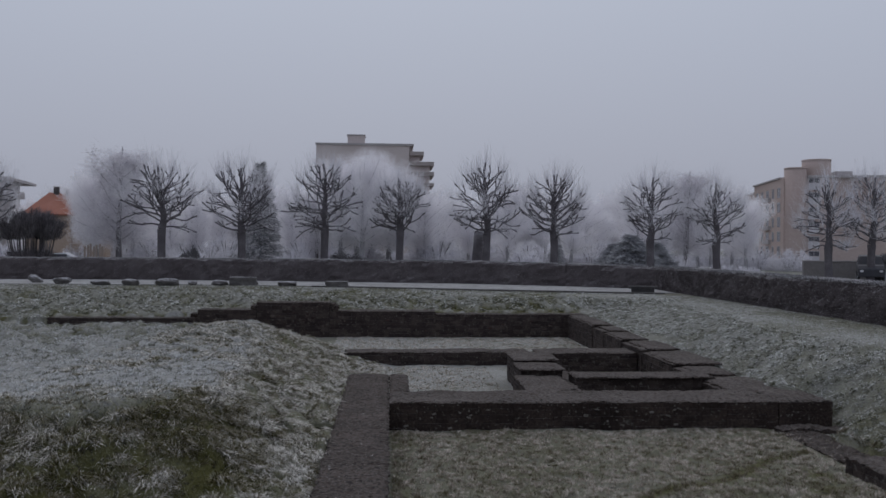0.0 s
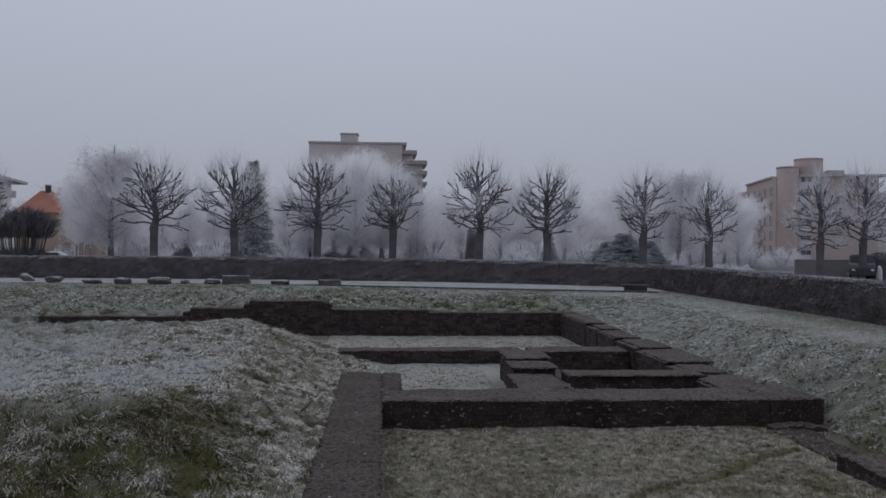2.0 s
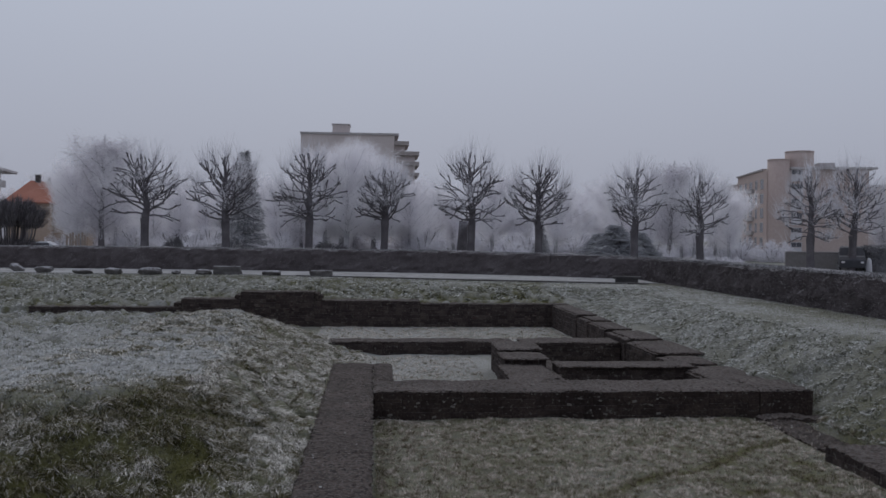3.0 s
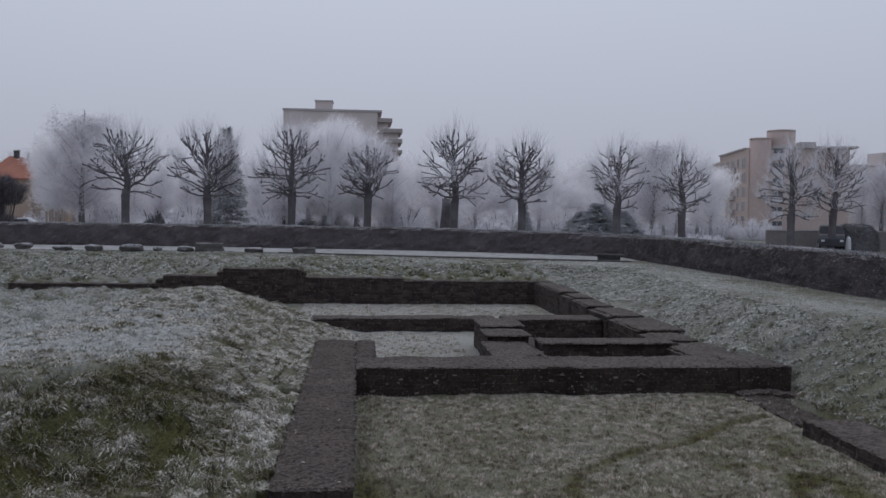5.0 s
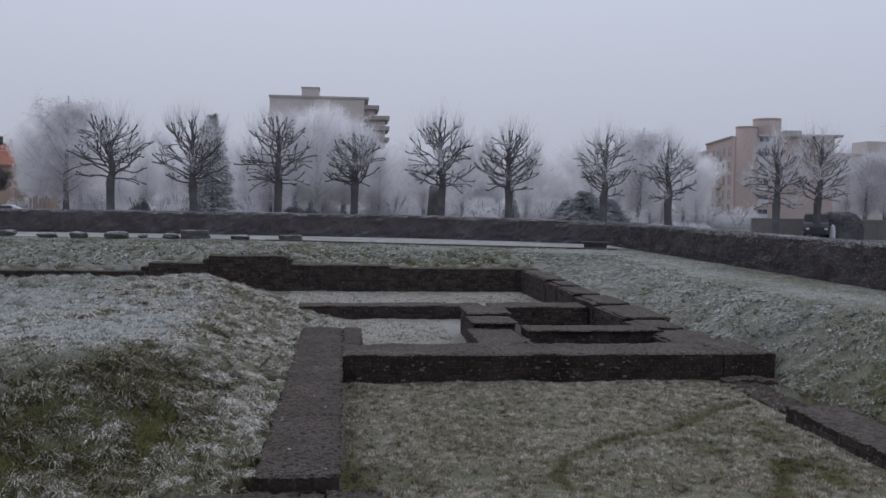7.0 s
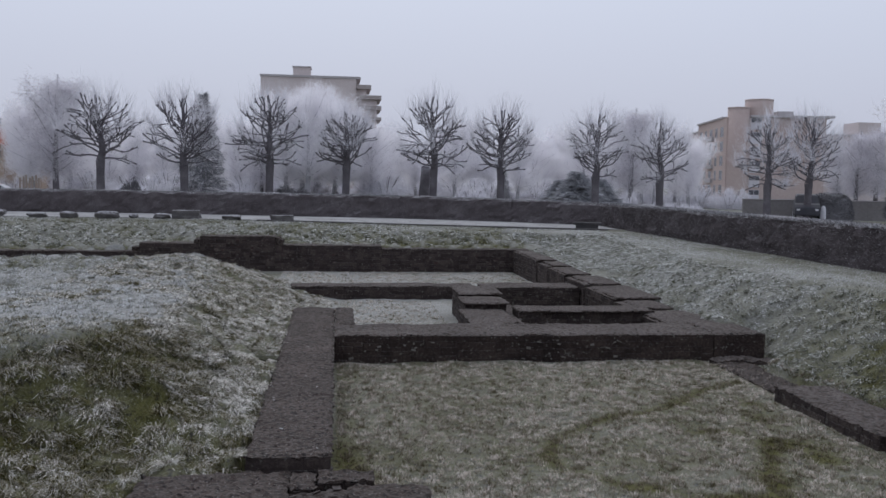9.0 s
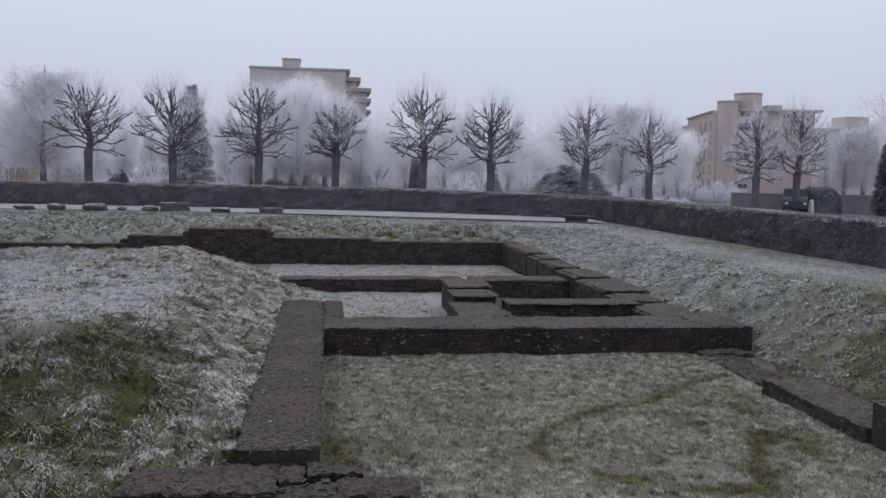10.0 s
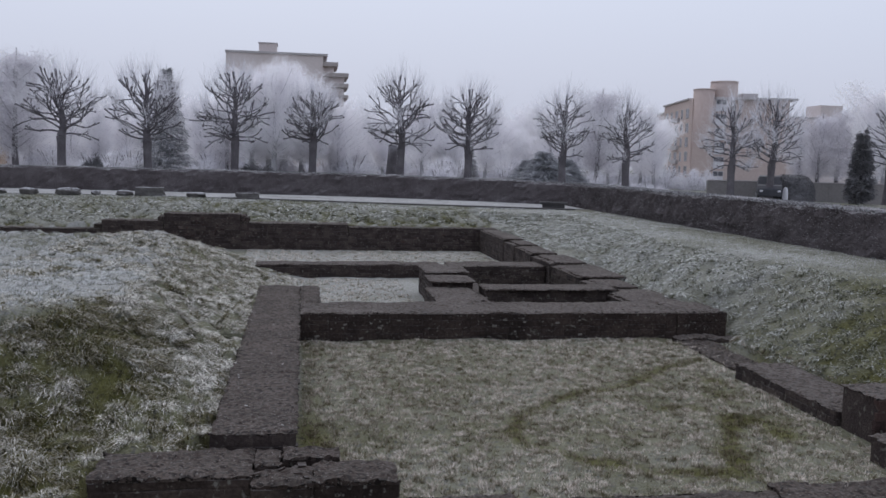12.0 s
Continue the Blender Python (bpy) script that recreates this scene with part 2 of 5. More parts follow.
class Bag:
    """Collects the corners and faces of one mesh."""

    def __init__(self):
        self.v, self.f = [], []

    def add(self, verts, faces):
        k = len(self.v)
        self.v.extend(verts)
        self.f.extend([tuple(i + k for i in face) for face in faces])

    def box(self, x0, x1, y0, y1, z0, z1, m=None):
        vs = [Vector(p) for p in ((x0, y0, z0), (x1, y0, z0), (x1, y1, z0), (x0, y1, z0), (x0, y0, z1), (x1, y0, z1), (x1, y1, z1), (x0, y1, z1))]
        if m is not None:
            vs = [m @ v for v in vs]
        self.add(vs, [(0, 3, 2, 1), (4, 5, 6, 7), (0, 1, 5, 4), (1, 2, 6, 5), (2, 3, 7, 6), (3, 0, 4, 7)])

    def stone(self, x0, x1, y0, y1, z0, z1, rng, facing="-y", proud=0.010):
        """A rough building stone with a pillowed face towards -y or towards -x."""
        j = lambda s=0.008: rng.uniform(-s, s)
        vs = []
        c = min(x1 - x0 if facing == "-y" else y1 - y0, z1 - z0) * 0.07
        for depth, inset in ((1, 0), (0, 0), (-1, c)):
            for a, b in ((0, 0), (1, 0), (1, 1), (0, 1)):
                if facing == "-y":
                    y = y1 if depth == 1 else (y0 if depth == 0 else y0 - proud)
                    vs.append(Vector((x0 + inset + (x1 - x0 - 2 * inset) * a + j(), y + j(0.005), z0 + inset + (z1 - z0 - 2 * inset) * b + j())))
                else:
                    x = x1 if depth == 1 else (x0 if depth == 0 else x0 - proud)
                    vs.append(Vector((x + j(0.005), y1 - inset - (y1 - y0 - 2 * inset) * a + j(), z0 + inset + (z1 - z0 - 2 * inset) * b + j())))
        fs = [(8, 9, 10, 11)]
        for k in (0, 4):
            for i in range(4):
                a, b = k + i, k + (i + 1) % 4
                fs.append((a, b, b + 4, a + 4))
        self.add(vs, fs)

    def tube(self, pts, radii, sides=6, cap=True):
        pts = [Vector(p) for p in pts]
        k = len(self.v)
        up = Vector((0.31, 0.2, 0.93))
        for i, p in enumerate(pts):
            d = (pts[min(i + 1, len(pts) - 1)] - pts[max(i - 1, 0)]).normalized()
            a = d.cross(up)
            if a.length < 0.05:
                a = d.cross(Vector((1, 0, 0)))
            a.normalize()
            b = d.cross(a)
            for s in range(sides):
                q = 2 * math.pi * s / sides
                self.v.append(p + radii[i] * (math.cos(q) * a + math.sin(q) * b))
        for i in range(len(pts) - 1):
            for s in range(sides):
                t = (s + 1) % sides
                self.f.append((k + i * sides + s, k + i * sides + t, k + (i + 1) * sides + t, k + (i + 1) * sides + s))
        if cap:
            e = k + (len(pts) - 1) * sides
            self.f.append(tuple(e + s for s in range(sides)))

    def sliver(self, p, d, length, width, rng):
        """One thin twig: a narrow three-cornered blade."""
        d = d.normalized()
        a = d.cross(Vector((rng.uniform(-1, 1), rng.uniform(-1, 1), rng.uniform(-1, 1))))
        if a.length < 1e-3:
            a = d.cross(Vector((1, 0, 0)))
        a = a.normalized() * width * 0.5
        k = len(self.v)
        self.v.extend((p - a, p + a, p + d * length))
        self.f.append((k, k + 1, k + 2))

    def mesh(self, name, mat, smooth=False):
        return mesh_from(name, self.v, self.f, mat, smooth)


def box_mesh(name, mat, *dims, m=None):
    bag = Bag()
    bag.box(*dims, m=m)
    return bag.mesh(name, mat)


def bevel_mesh(me, width, segments=2):
    bm = bmesh.new()
    bm.from_mesh(me)
    bmesh.ops.bevel(bm, geom=bm.edges[:], offset=width, segments=segments, profile=0.6, affect="EDGES")
    bm.to_mesh(me)
    bm.free()
    return me


def smoothstep(a, b, v):
    v = np.clip((v - a) / (b - a), 0, 1)
    return v * v * (3 - 2 * v)


# value noise on a lattice, for terrain and grass
LATTICE = np.random.default_rng(7).random((256, 256))


def vnoise(x, y, s):
    x, y = np.asarray(x) * s, np.asarray(y) * s
    i, j = np.floor(x).astype(int), np.floor(y).astype(int)
    u, v = x - i, y - j
    u, v = u * u * (3 - 2 * u), v * v * (3 - 2 * v)
    g = lambda a, b: LATTICE[a % 256, b % 256]
    return (g(i, j) * (1 - u) + g(i + 1, j) * u) * (1 - v) + (g(i, j + 1) * (1 - u) + g(i + 1, j + 1) * u) * v


# ---------------------------------------------------------------- terrain
FLOOR = -1.45


def lerp_table(v, xs, ys):
    return np.interp(v, xs, ys)


def hummock(x, y):
    """Tufty relief of the unmown banks, 0 to 1."""
    return 0.35 * vnoise(x + 0.6 * y, y * 0.9, 2.6) + 0.65 * vnoise(x + 0.4 * y + 31, 0.8 * y + 17, 5.4)


def far_tuft(x, y):
    """Coarse tussocks of the far bank, 0 to 1."""
    return 0.6 * vnoise(x + 5, 0.8 * y, 4.1) + 0.4 * vnoise(x + 23, y + 9, 7.7)


def height(x, y):
    """The lie of the land: level lawn, sunken excavation with grass banks, and a raised plateau left standing in it."""
    x, y = np.asarray(x, float), np.asarray(y, float)
    # bank along the hedge
    foot = np.interp(y, [6, 15.4, 16.2, 17.6, 18.4, 24, 26.5, 34], [8.15, 8.15, 8.78, 8.74, 8.25, 8.2, 7.75, 7.7])
    foot_z = np.interp(y, [6, 13, 15.4, 16.4, 17.6, 18.2, 21, 24, 28, 34], [-1.3, -1.25, -1.28, -1.42, -1.2, -1.0, -0.95, -0.88, -0.76, -0.6])
    crest = lerp_table(y, [5, 15, 18, 20, 24, 32, 36], [11.3, 11.1, 10.9, 10.7, 10.8, 12.2, 12.6])
    s = np.clip((x - foot) / (crest - foot), 0, 1)
    right = np.where(x < foot, FLOOR, foot_z + (0 - foot_z) * np.sin(s * np.pi / 2) ** 1.1)
    # bank behind the far wall
    ftop = lerp_table(x, [-30, -13, -7.6, -5, -2.4, 2, 8], [-0.95, -0.75, -0.55, -0.42, -0.45, -0.52, -0.58])
    fcrest = lerp_table(x, [-40, -19, -10.7, -2.4, 2.9, 10, 12.5], [44.5, 43.8, 43.4, 42.3, 40.0, 37.6, 35.5])
    s = np.clip((y - 34.3) / (fcrest - 34.3), 0, 1)
    far = np.where(y < 34.3, FLOOR, ftop + (0 - ftop) * np.sin(s * np.pi / 2) ** 1.1)
    # plateau between the viewer and the far walls
    top = -0.20 * smoothstep(12, 25, y)
    cx = lerp_table(y, [8, 11.4, 12.4, 15.5, 18.2, 20, 23, 25.2, 28], [-4.0, -3.5, -3.05, -2.9, -3.0, -3.2, -3.8, -4.3, -5.2])
    tx = lerp_table(y, [6, 9, 14, 20, 21, 23.5, 26, 28], [-1.2, -1.1, -0.9, -0.85, -0.5, -0.05, 0.1, -0.6])
    tz = lerp_table(y, [6, 9, 14, 20, 21.5], [-1.1, -1.1, -1.0, -1.05, -1.44])
    s = np.clip((x - cx) / (tx - cx), 0, 1)
    side = top + (tz - top) * (0.75 * (1 - np.cos(s * np.pi)) / 2 + 0.25 * s)
    side = np.where(x > tx, FLOOR, side)
    ncr = lerp_table(x, [-8, -5, -3.8, -2.5], [11.3, 11.4, 11.2, 12.2])
    s = np.clip((ncr - y) / 3.4, 0, 1)
    near = -1.15 * np.sin(s * np.pi / 2)
    s = np.clip((y - 25.2) / 3.4, 0, 1)
    back = top + (FLOOR - top) * (1 - np.cos(s * np.pi)) / 2
    left = np.minimum(np.minimum(side, near), back)
    left = np.where(y < 7.9, np.minimum(left, -1.15), left)
    left = np.where((x > -2.05) & (y < 9.0), FLOOR, left)
    pit = np.maximum(np.maximum(right, far), np.maximum(left, FLOOR))
    # viewer's side of the pit
    front = np.interp(y, [2.0, 6.5], [0.0, -1.45])
    pit = np.maximum(pit, front)
    pit = np.where(x < -26, np.maximum(pit, np.clip((-26 - x) / 6, 0, 1) * 1.45 - 1.45), pit)
    pit = np.where((x > 12.6) | (y > 44.4), 0.0, pit)
    pit = pit - 0.3 * smoothstep(15.5, 24, x) * smoothstep(20, 40, y)
    bump = (vnoise(x, y, 0.9) - 0.5) * 0.08 + (vnoise(x + 40, y, 2.6) - 0.5) * 0.07 + (vnoise(x + 11, y + 5, 4.5) - 0.5) * 0.075
    flat = smoothstep(-1.30, -1.44, pit)
    level = smoothstep(-0.02, 0.0, pit) * ((x > 10.5) | (y > 36))
    wild = (1 - smoothstep(-0.12, 0.0, pit)) * (1 - flat)
    return pit + bump * (1 - 0.6 * flat) * (1 - 0.8 * level) + (hummock(x, y) - 0.5) * np.where(x > 7.6, 0.10, 0.33) * wild + (far_tuft(x, y) - 0.5) * 0.34 * wild * smoothstep(34.7, 35.6, y)


TRACK = [(7.2, 14.7), (6.33, 14.14), (5.44, 13.2), (4.78, 12.71), (3.83, 12.28), (2.98, 11.32), (2.69, 10.6), (2.79, 10.14), (3.05, 9.9), (3.45, 9.43), (4.36, 9.1), (5.0, 9.1), (5.35, 9.9), (5.7, 10.6),
         (6.0, 11.1)]
# bare green patches beside the track: place and half widths
BARE = [(6.7, 13.2, 0.3, 0.6), (6.42, 12.1, 0.28, 0.45), (6.2, 10.95, 0.5, 0.35), (6.3, 10.3, 0.28, 0.3), (5.4, 11.65, 0.36, 0.14), (5.2, 9.6, 0.22, 0.4), (4.9, 8.85, 0.4, 0.16), (4.3, 9.05, 0.45, 0.12),
        (3.6, 9.5, 0.3, 0.16), (0.25, 10.2, 0.2, 0.5)]


def track_gap(x, y):
    d = np.full(np.shape(x), 9.0)
    for (ax, ay), (bx, by) in zip(TRACK[:-1], TRACK[1:]):
        t = np.clip(((x - ax) * (bx - ax) + (y - ay) * (by - ay)) / ((bx - ax) ** 2 + (by - ay) ** 2), 0, 1)
        d = np.minimum(d, np.hypot(x - ax - t * (bx - ax), y - ay - t * (by - ay)))
    return d


def moss(x, y):
    """How far the grass of the near bank gives way to a mossy sward, 0 to 1."""
    return np.exp(-((x + 2.42 + 0.2 * (y - 11.0)) / 0.46) ** 2 - ((y - 11.0) / 1.25) ** 2)


def rime(x, y):
    """How thick the hoarfrost lies, 0 to 1, with shade in the hollows of the banks put in."""
    x, y = np.asarray(x, float), np.asarray(y, float)
    z = height(x, y)
    r = 0.55 + 0.5 * (vnoise(x, y, 0.55) - 0.5) + 0.35 * (vnoise(x + 9, y + 3, 1.7) - 0.5)
    top = (x < -2.4) & (y < 26)
    r = np.where(top, r + 0.78 * smoothstep(11.5, 13.4, y + 2.2 * (vnoise(x, y, 1.9) - 0.5)) * smoothstep(-0.40, 0.0, z + 0.34 * (vnoise(x + 3, y + 8, 2.3) - 0.5) + 0.2 * (vnoise(x, y, 6.0) - 0.5)), r)
    # the flank of the plateau is white down to the wall
    r = r + 0.40 * smoothstep(-2.5, -1.4, x) * (x < -0.5) * smoothstep(9.9, 11.5, y) * (y < 27)
    # bare mossy patches on the near bank
    r = r - 0.46 * np.exp(-(((x + 2.62 + 0.1 * (y - 11)) / 0.62) ** 2 + ((y - 11.2) / 1.6) ** 2))
    r = r + (1.4 * (vnoise(x + 6, y, 1.7) - 0.5) - 0.24) * smoothstep(-2.4, -3.4, x) * smoothstep(12.2, 11.4, y) * smoothstep(8.6, 9.6, y)
    r = r - 0.5 * np.exp(-(((x + 4.9) / 0.9) ** 2 + ((y - 11.1) / 0.35) ** 2))
    r = r - 0.12 * np.exp(-(((x + 5.0) / 1.4) ** 2 + ((y - 9.6) / 0.8) ** 2))
    r = np.where(x < -0.9, r - 0.25 * smoothstep(9.6, 8.4, y), r)
    # worn track on the sunken lawn
    lawn = (x > 0) & (x < 7.6) & (y > 8) & (y < 16.6)
    r = np.where(lawn, r + 0.26 - (0.52 + 0.36 * vnoise(x + 2, y, 1.3)) * np.exp(-(track_gap(x, y) / 0.14) ** 2) - 0.35 * np.exp(-((x - 0.1) / 0.22) ** 2), r)
    for bx, by, wx, wy in BARE:
        r = r - (0.5 + 0.5 * vnoise(x, y, 3.1)) * np.exp(-(((x - bx) / wx) ** 2 + ((y - by) / wy) ** 2))
    # the tufts of the banks carry rime on their crowns; darker hollows stand in for shade
    wild = (1 - smoothstep(-0.12, 0.0, z)) * (z > -1.35)
    r = r + np.where(x > 7.6, 0.55, 2.1) * (hummock(x, y) - 0.5) * wild
    # inner rooms are white
    room = (x > -2) & (x < 7.6) & (y > 18) & (y < 34)
    r = np.where(room, r + 0.45, r)
    # the far bank is coarse and greener, as is the near end of the bank by the hedge
    # hollows between the far tussocks are darkened in place of their shade
    r = np.where((y > 34) & (y < 44) & (x < 9), r - 0.10 + 1.7 * (far_tuft(x, y) - 0.47), r)
    r = np.where(x > 7.7, r + 0.24 * smoothstep(14, 19, y) - (0.44 + 0.5 * (vnoise(x + 5, y, 0.9) - 0.5)) * smoothstep(18, 12.2, y), r)
    r = np.where((x > 10.3) & (z > -0.06) & (y < 40), r + 0.12 * smoothstep(11.9, 11.3, x) - 0.14 * smoothstep(11.5, 12.4, x), r)
    r = np.where((y > 38) & (z > -0.04), r - 0.05, r)
    # the floors of the two basins carry no rime and stay dark
    r = np.where((x > 3.9) & (x < 7.3) & (y > 17.9) & (y < 25.7), 0.0, r)
    bare = np.exp(-(((x + 2.5) / 0.9) ** 2 + ((y - 11.1) / 1.8) ** 2))
    r = np.where((x < -0.9) & (y < 13), np.maximum(r, 0.30 * (1 - bare)) - 0.34 * smoothstep(-1.8, -2.5, x) * smoothstep(10.6, 9.4, y) * smoothstep(5.5, 7.0, y), r)
    r = np.where((x < -0.9) & (y < 12.5), r - 0.12 * smoothstep(12.3, 11.0, y) * smoothstep(-1.5, -2.4, x) + 0.20 * smoothstep(-2.9, -3.8, x) * smoothstep(9.4, 10.6, y) + 0.03 * smoothstep(10.4, 9.4, y) * smoothstep(-1.5, -2.6, x), r)
    r = r - 0.15 * np.exp(-(((x + 2.05) / 0.5) ** 2 + ((y - 9.7) / 0.7) ** 2))
    r = r - 0.32 * moss(x, y)
    # level turf on the viewer's side: patchy all over
    r = 0.5 + 0.4 * (vnoise(x, y, 0.55) - 0.5) + (r - 0.5 - 0.4 * (vnoise(x, y, 0.55) - 0.5)) * smoothstep(5.8, 7.2, y)
    return np.clip(r, 0, 1)


def axis(stops, steps, far):
    """Grid lines along one axis: even steps between the stops, then ever wider ones out to the horizon."""
    inner = np.concatenate([np.arange(lo, hi - step / 2, step) for lo, hi, step in zip(stops, stops[1:], steps)] + [[stops[-1]]])
    out, d, p = [], steps[0], 0.0
    while p < far:
        d *= 1.35
        p += d
        out.append(p)
    out = np.array(out)
    return np.concatenate([stops[0] - out[::-1], inner, stops[-1] + out])


def make_ground():
    xs = axis((-22, -8.4, -0.6, 15), (0.125, 0.055, 0.11), 1500)
    ys = axis((-4, 7, 14, 46), (0.25, 0.055, 0.125), 2500)
    X, Y = np.meshgrid(xs, ys)
    Z = height(X, Y)
    nx, ny = len(xs), len(ys)
    me = bpy.data.meshes.new("ground")
    me.vertices.add(nx * ny)
    me.vertices.foreach_set("co", np.stack([X, Y, Z], -1).ravel())
    i = (np.arange(ny - 1)[:, None] * nx + np.arange(nx - 1)[None, :]).ravel()
    quads = np.stack([i, i + 1, i + nx + 1, i + nx], 1).ravel()
    me.loops.add(len(quads))
    me.loops.foreach_set("vertex_index", quads)
    me.polygons.add(len(i))
    me.polygons.foreach_set("loop_start", np.arange(0, len(quads), 4))
    me.polygons.foreach_set("use_smooth", np.ones(len(i), bool))
    me.update(calc_edges=True)
    at = me.attributes.new("rime", "FLOAT", "POINT")
    # turf under the rough tussocks of the banks and between lawn tufts is darkened, standing in for shade
    keep = np.where((X > 0) & (Y < 16.6), 0.34, 0.8)
    near_bank = (X < -0.9) & (Y < 26)
    keep = np.where(near_bank, 0.16 + 0.74 * np.maximum(smoothstep(-0.3, 0.0, Z), 0.12 * smoothstep(-3.2, -2.0, X) * smoothstep(10.5, 12.5, Y)), keep)
    keep = np.where((Y > 34.4) & (Z < -0.03), 0.6, keep)
    keep = np.where((X > 7.7) & (Y < 36) & (Z < -0.05), 0.72, keep)
    keep = np.where((X > 10.3) & (Z >= -0.05), 0.72, keep)
    keep = 0.5 + (keep - 0.5) * smoothstep(5.8, 7.2, Y)
    at.data.foreach_set("value", (rime(X, Y) * keep).ravel())
    me.materials.append(M_GROUND)
    ob = new("ground", me)
    tagged(ob, "frost-covered turf of the park and sunken excavation", "ground", kind="structure")


make_ground()


def grass(name, label, x0, x1, y0, y1, per_m2, length, width, seed, where, clump=0.0, lean=0.5, segments=1, crowd=38, mat=None, sag=0.45, gather=0.9):
    """Blades of grass over a stretch of the plan, as one mesh."""
    rng = np.random.default_rng(seed)
    n = int((x1 - x0) * (y1 - y0) * per_m2)
    x, y = rng.uniform(x0, x1, n), rng.uniform(y0, y1, n)
    if clump:
        # draw the blades together into tufts
        k = max(1, n // crowd)
        tx, ty = rng.uniform(x0, x1, k), rng.uniform(y0, y1, k)
        pick = rng.integers(0, k, n)
        r = np.abs(rng.normal(0, clump, n))
        a0 = rng.uniform(0, 2 * np.pi, n)
        in_tuft = rng.random(n) < gather
        x = np.where(in_tuft, tx[pick] + r * np.cos(a0), x)
        y = np.where(in_tuft, ty[pick] + r * np.sin(a0), y)
        away = np.where(in_tuft, a0 + rng.normal(0, 0.8, n), rng.uniform(0, 2 * np.pi, n))
        size = np.where(in_tuft, rng.uniform(0.7, 1.5, k)[pick], 0.6)
        shine = np.where(in_tuft, rng.uniform(0.15, 1.6, k)[pick], 0.35)
    else:
        away, size, shine = rng.uniform(0, 2 * np.pi, n), np.ones(n), rng.uniform(0.5, 1.2, n)
    keep = where(x, y)
    x, y, away, size, shine = x[keep], y[keep], away[keep], size[keep], shine[keep]
    n = len(x)
    z = height(x, y)
    e = 0.05
    gx, gy = (height(x + e, y) - height(x - e, y)) / (2 * e), (height(x, y + e) - height(x, y - e)) / (2 * e)
    gx, gy = np.clip(gx, -1.0, 1.0), np.clip(gy, -1.0, 1.0)
    L = length * size * rng.uniform(0.5, 1.3, n)
    W = width * rng.uniform(0.7, 1.3, n)
    tilt = rng.uniform(0.1 if segments == 1 else 0.4, 1.0, n) * lean
    dx = np.sin(tilt) * np.cos(away) - sag * gx
    dy = np.sin(tilt) * np.sin(away) - sag * gy
    dz = np.cos(tilt)
    side = rng.uniform(0, 2 * np.pi, n)
    sx, sy = np.cos(side) * W / 2, np.sin(side) * W / 2
    base = np.stack([x, y, z - 0.01], 1)
    d = np.stack([dx, dy, dz], 1)
    mid = base + d * (L * 0.6)[:, None]
    curl = rng.uniform(0.3, 1.0, n)
    droop = np.stack([dx * 1.3, dy * 1.3, dz * 0.3 - curl], 1)
    tip = mid + droop * (L * 0.55)[:, None]
    s = np.stack([sx, sy, 0 * sx], 1)
    if segments == 1:
        co = np.stack([base - s, base + s, base + d * L[:, None]], 1).reshape(-1, 3)
        loops = np.arange(3 * n)
        starts, per = np.arange(0, 3 * n, 3), 3
    else:
        co = np.stack([base - s, base + s, mid + s * 0.7, mid - s * 0.7, tip], 1).reshape(-1, 3)
        k = 5 * np.arange(n)[:, None]
        loops = np.concatenate([(k + np.array([[0, 1, 2]])), (k + np.array([[0, 2, 3]])), (k + np.array([[3, 2, 4]]))], 1).ravel()
        starts, per = np.arange(0, len(loops), 3), 5
    me = bpy.data.meshes.new(name)
    me.vertices.add(len(co))
    me.vertices.foreach_set("co", co.ravel())
    me.loops.add(len(loops))
    me.loops.foreach_set("vertex_index", loops)
    me.polygons.add(len(starts))
    me.polygons.foreach_set("loop_start", starts)
    me.update(calc_edges=True)
    r = rime(x, y)
    r = np.clip(r * shine * (1 + 2.0 * (vnoise(x, y, 7.5) - 0.5) + 1.8 * (vnoise(x, y, 17.0) - 0.5)) + rng.uniform(-0.25, 0.25, n) * (1 if segments == 1 else 2.4), 0, 1)
    # blade feet darkened and tips brightened in colour, in place of self-shadow
    v = r[:, None] * np.array([[0.1, 0.1, 1.5]] if segments == 1 else [[0.1, 0.1, 0.95, 0.95, 1.4]])
    at = me.attributes.new("rime", "FLOAT", "POINT")
    at.data.foreach_set("value", np.ascontiguousarray(v).ravel())
    me.materials.append(mat or M_BLADE)
    tagged(new(name, me), label, "grass", kind="stuff")


def in_ruin(x, y):
    """True where masonry stands, so that no grass grows there."""
    r = (x > -0.98) & (x < 0.05) & (y > 9.1) & (y < 20.4)
    for x0, x1, y0, y1 in ((0, 8.75, 16.5, 18.05), (0, 0.45, 17.9, 20.45), (2.8, 4.4, 17.9, 25.9), (4.1, 7.5, 19.3, 20.5), (-1.4, 8.4, 25.6, 26.9),
                           (7.0, 8.3, 17.5, 20.1), (7.0, 7.98, 20.0, 21.5), (7.0, 8.2, 21.5, 24.1), (6.9, 8.02, 24.1, 26.2), (6.9, 7.75, 26.2, 28.3), (6.9, 7.7, 28.3, 34.3), (-13.1, 8.4, 33.9, 34.9), (7.15, 8.15, 9.4, 13.4), (-2.05, 0.98, 8.3, 9.22), (-1.9, -0.95, 14.35, 14.82), (0.8, 7.2, 7.8, 8.33), (0.8, 2.2, 7.8, 8.5)):
        r |= (x > x0) & (x < x1) & (y > y0) & (y < y1)
    return r


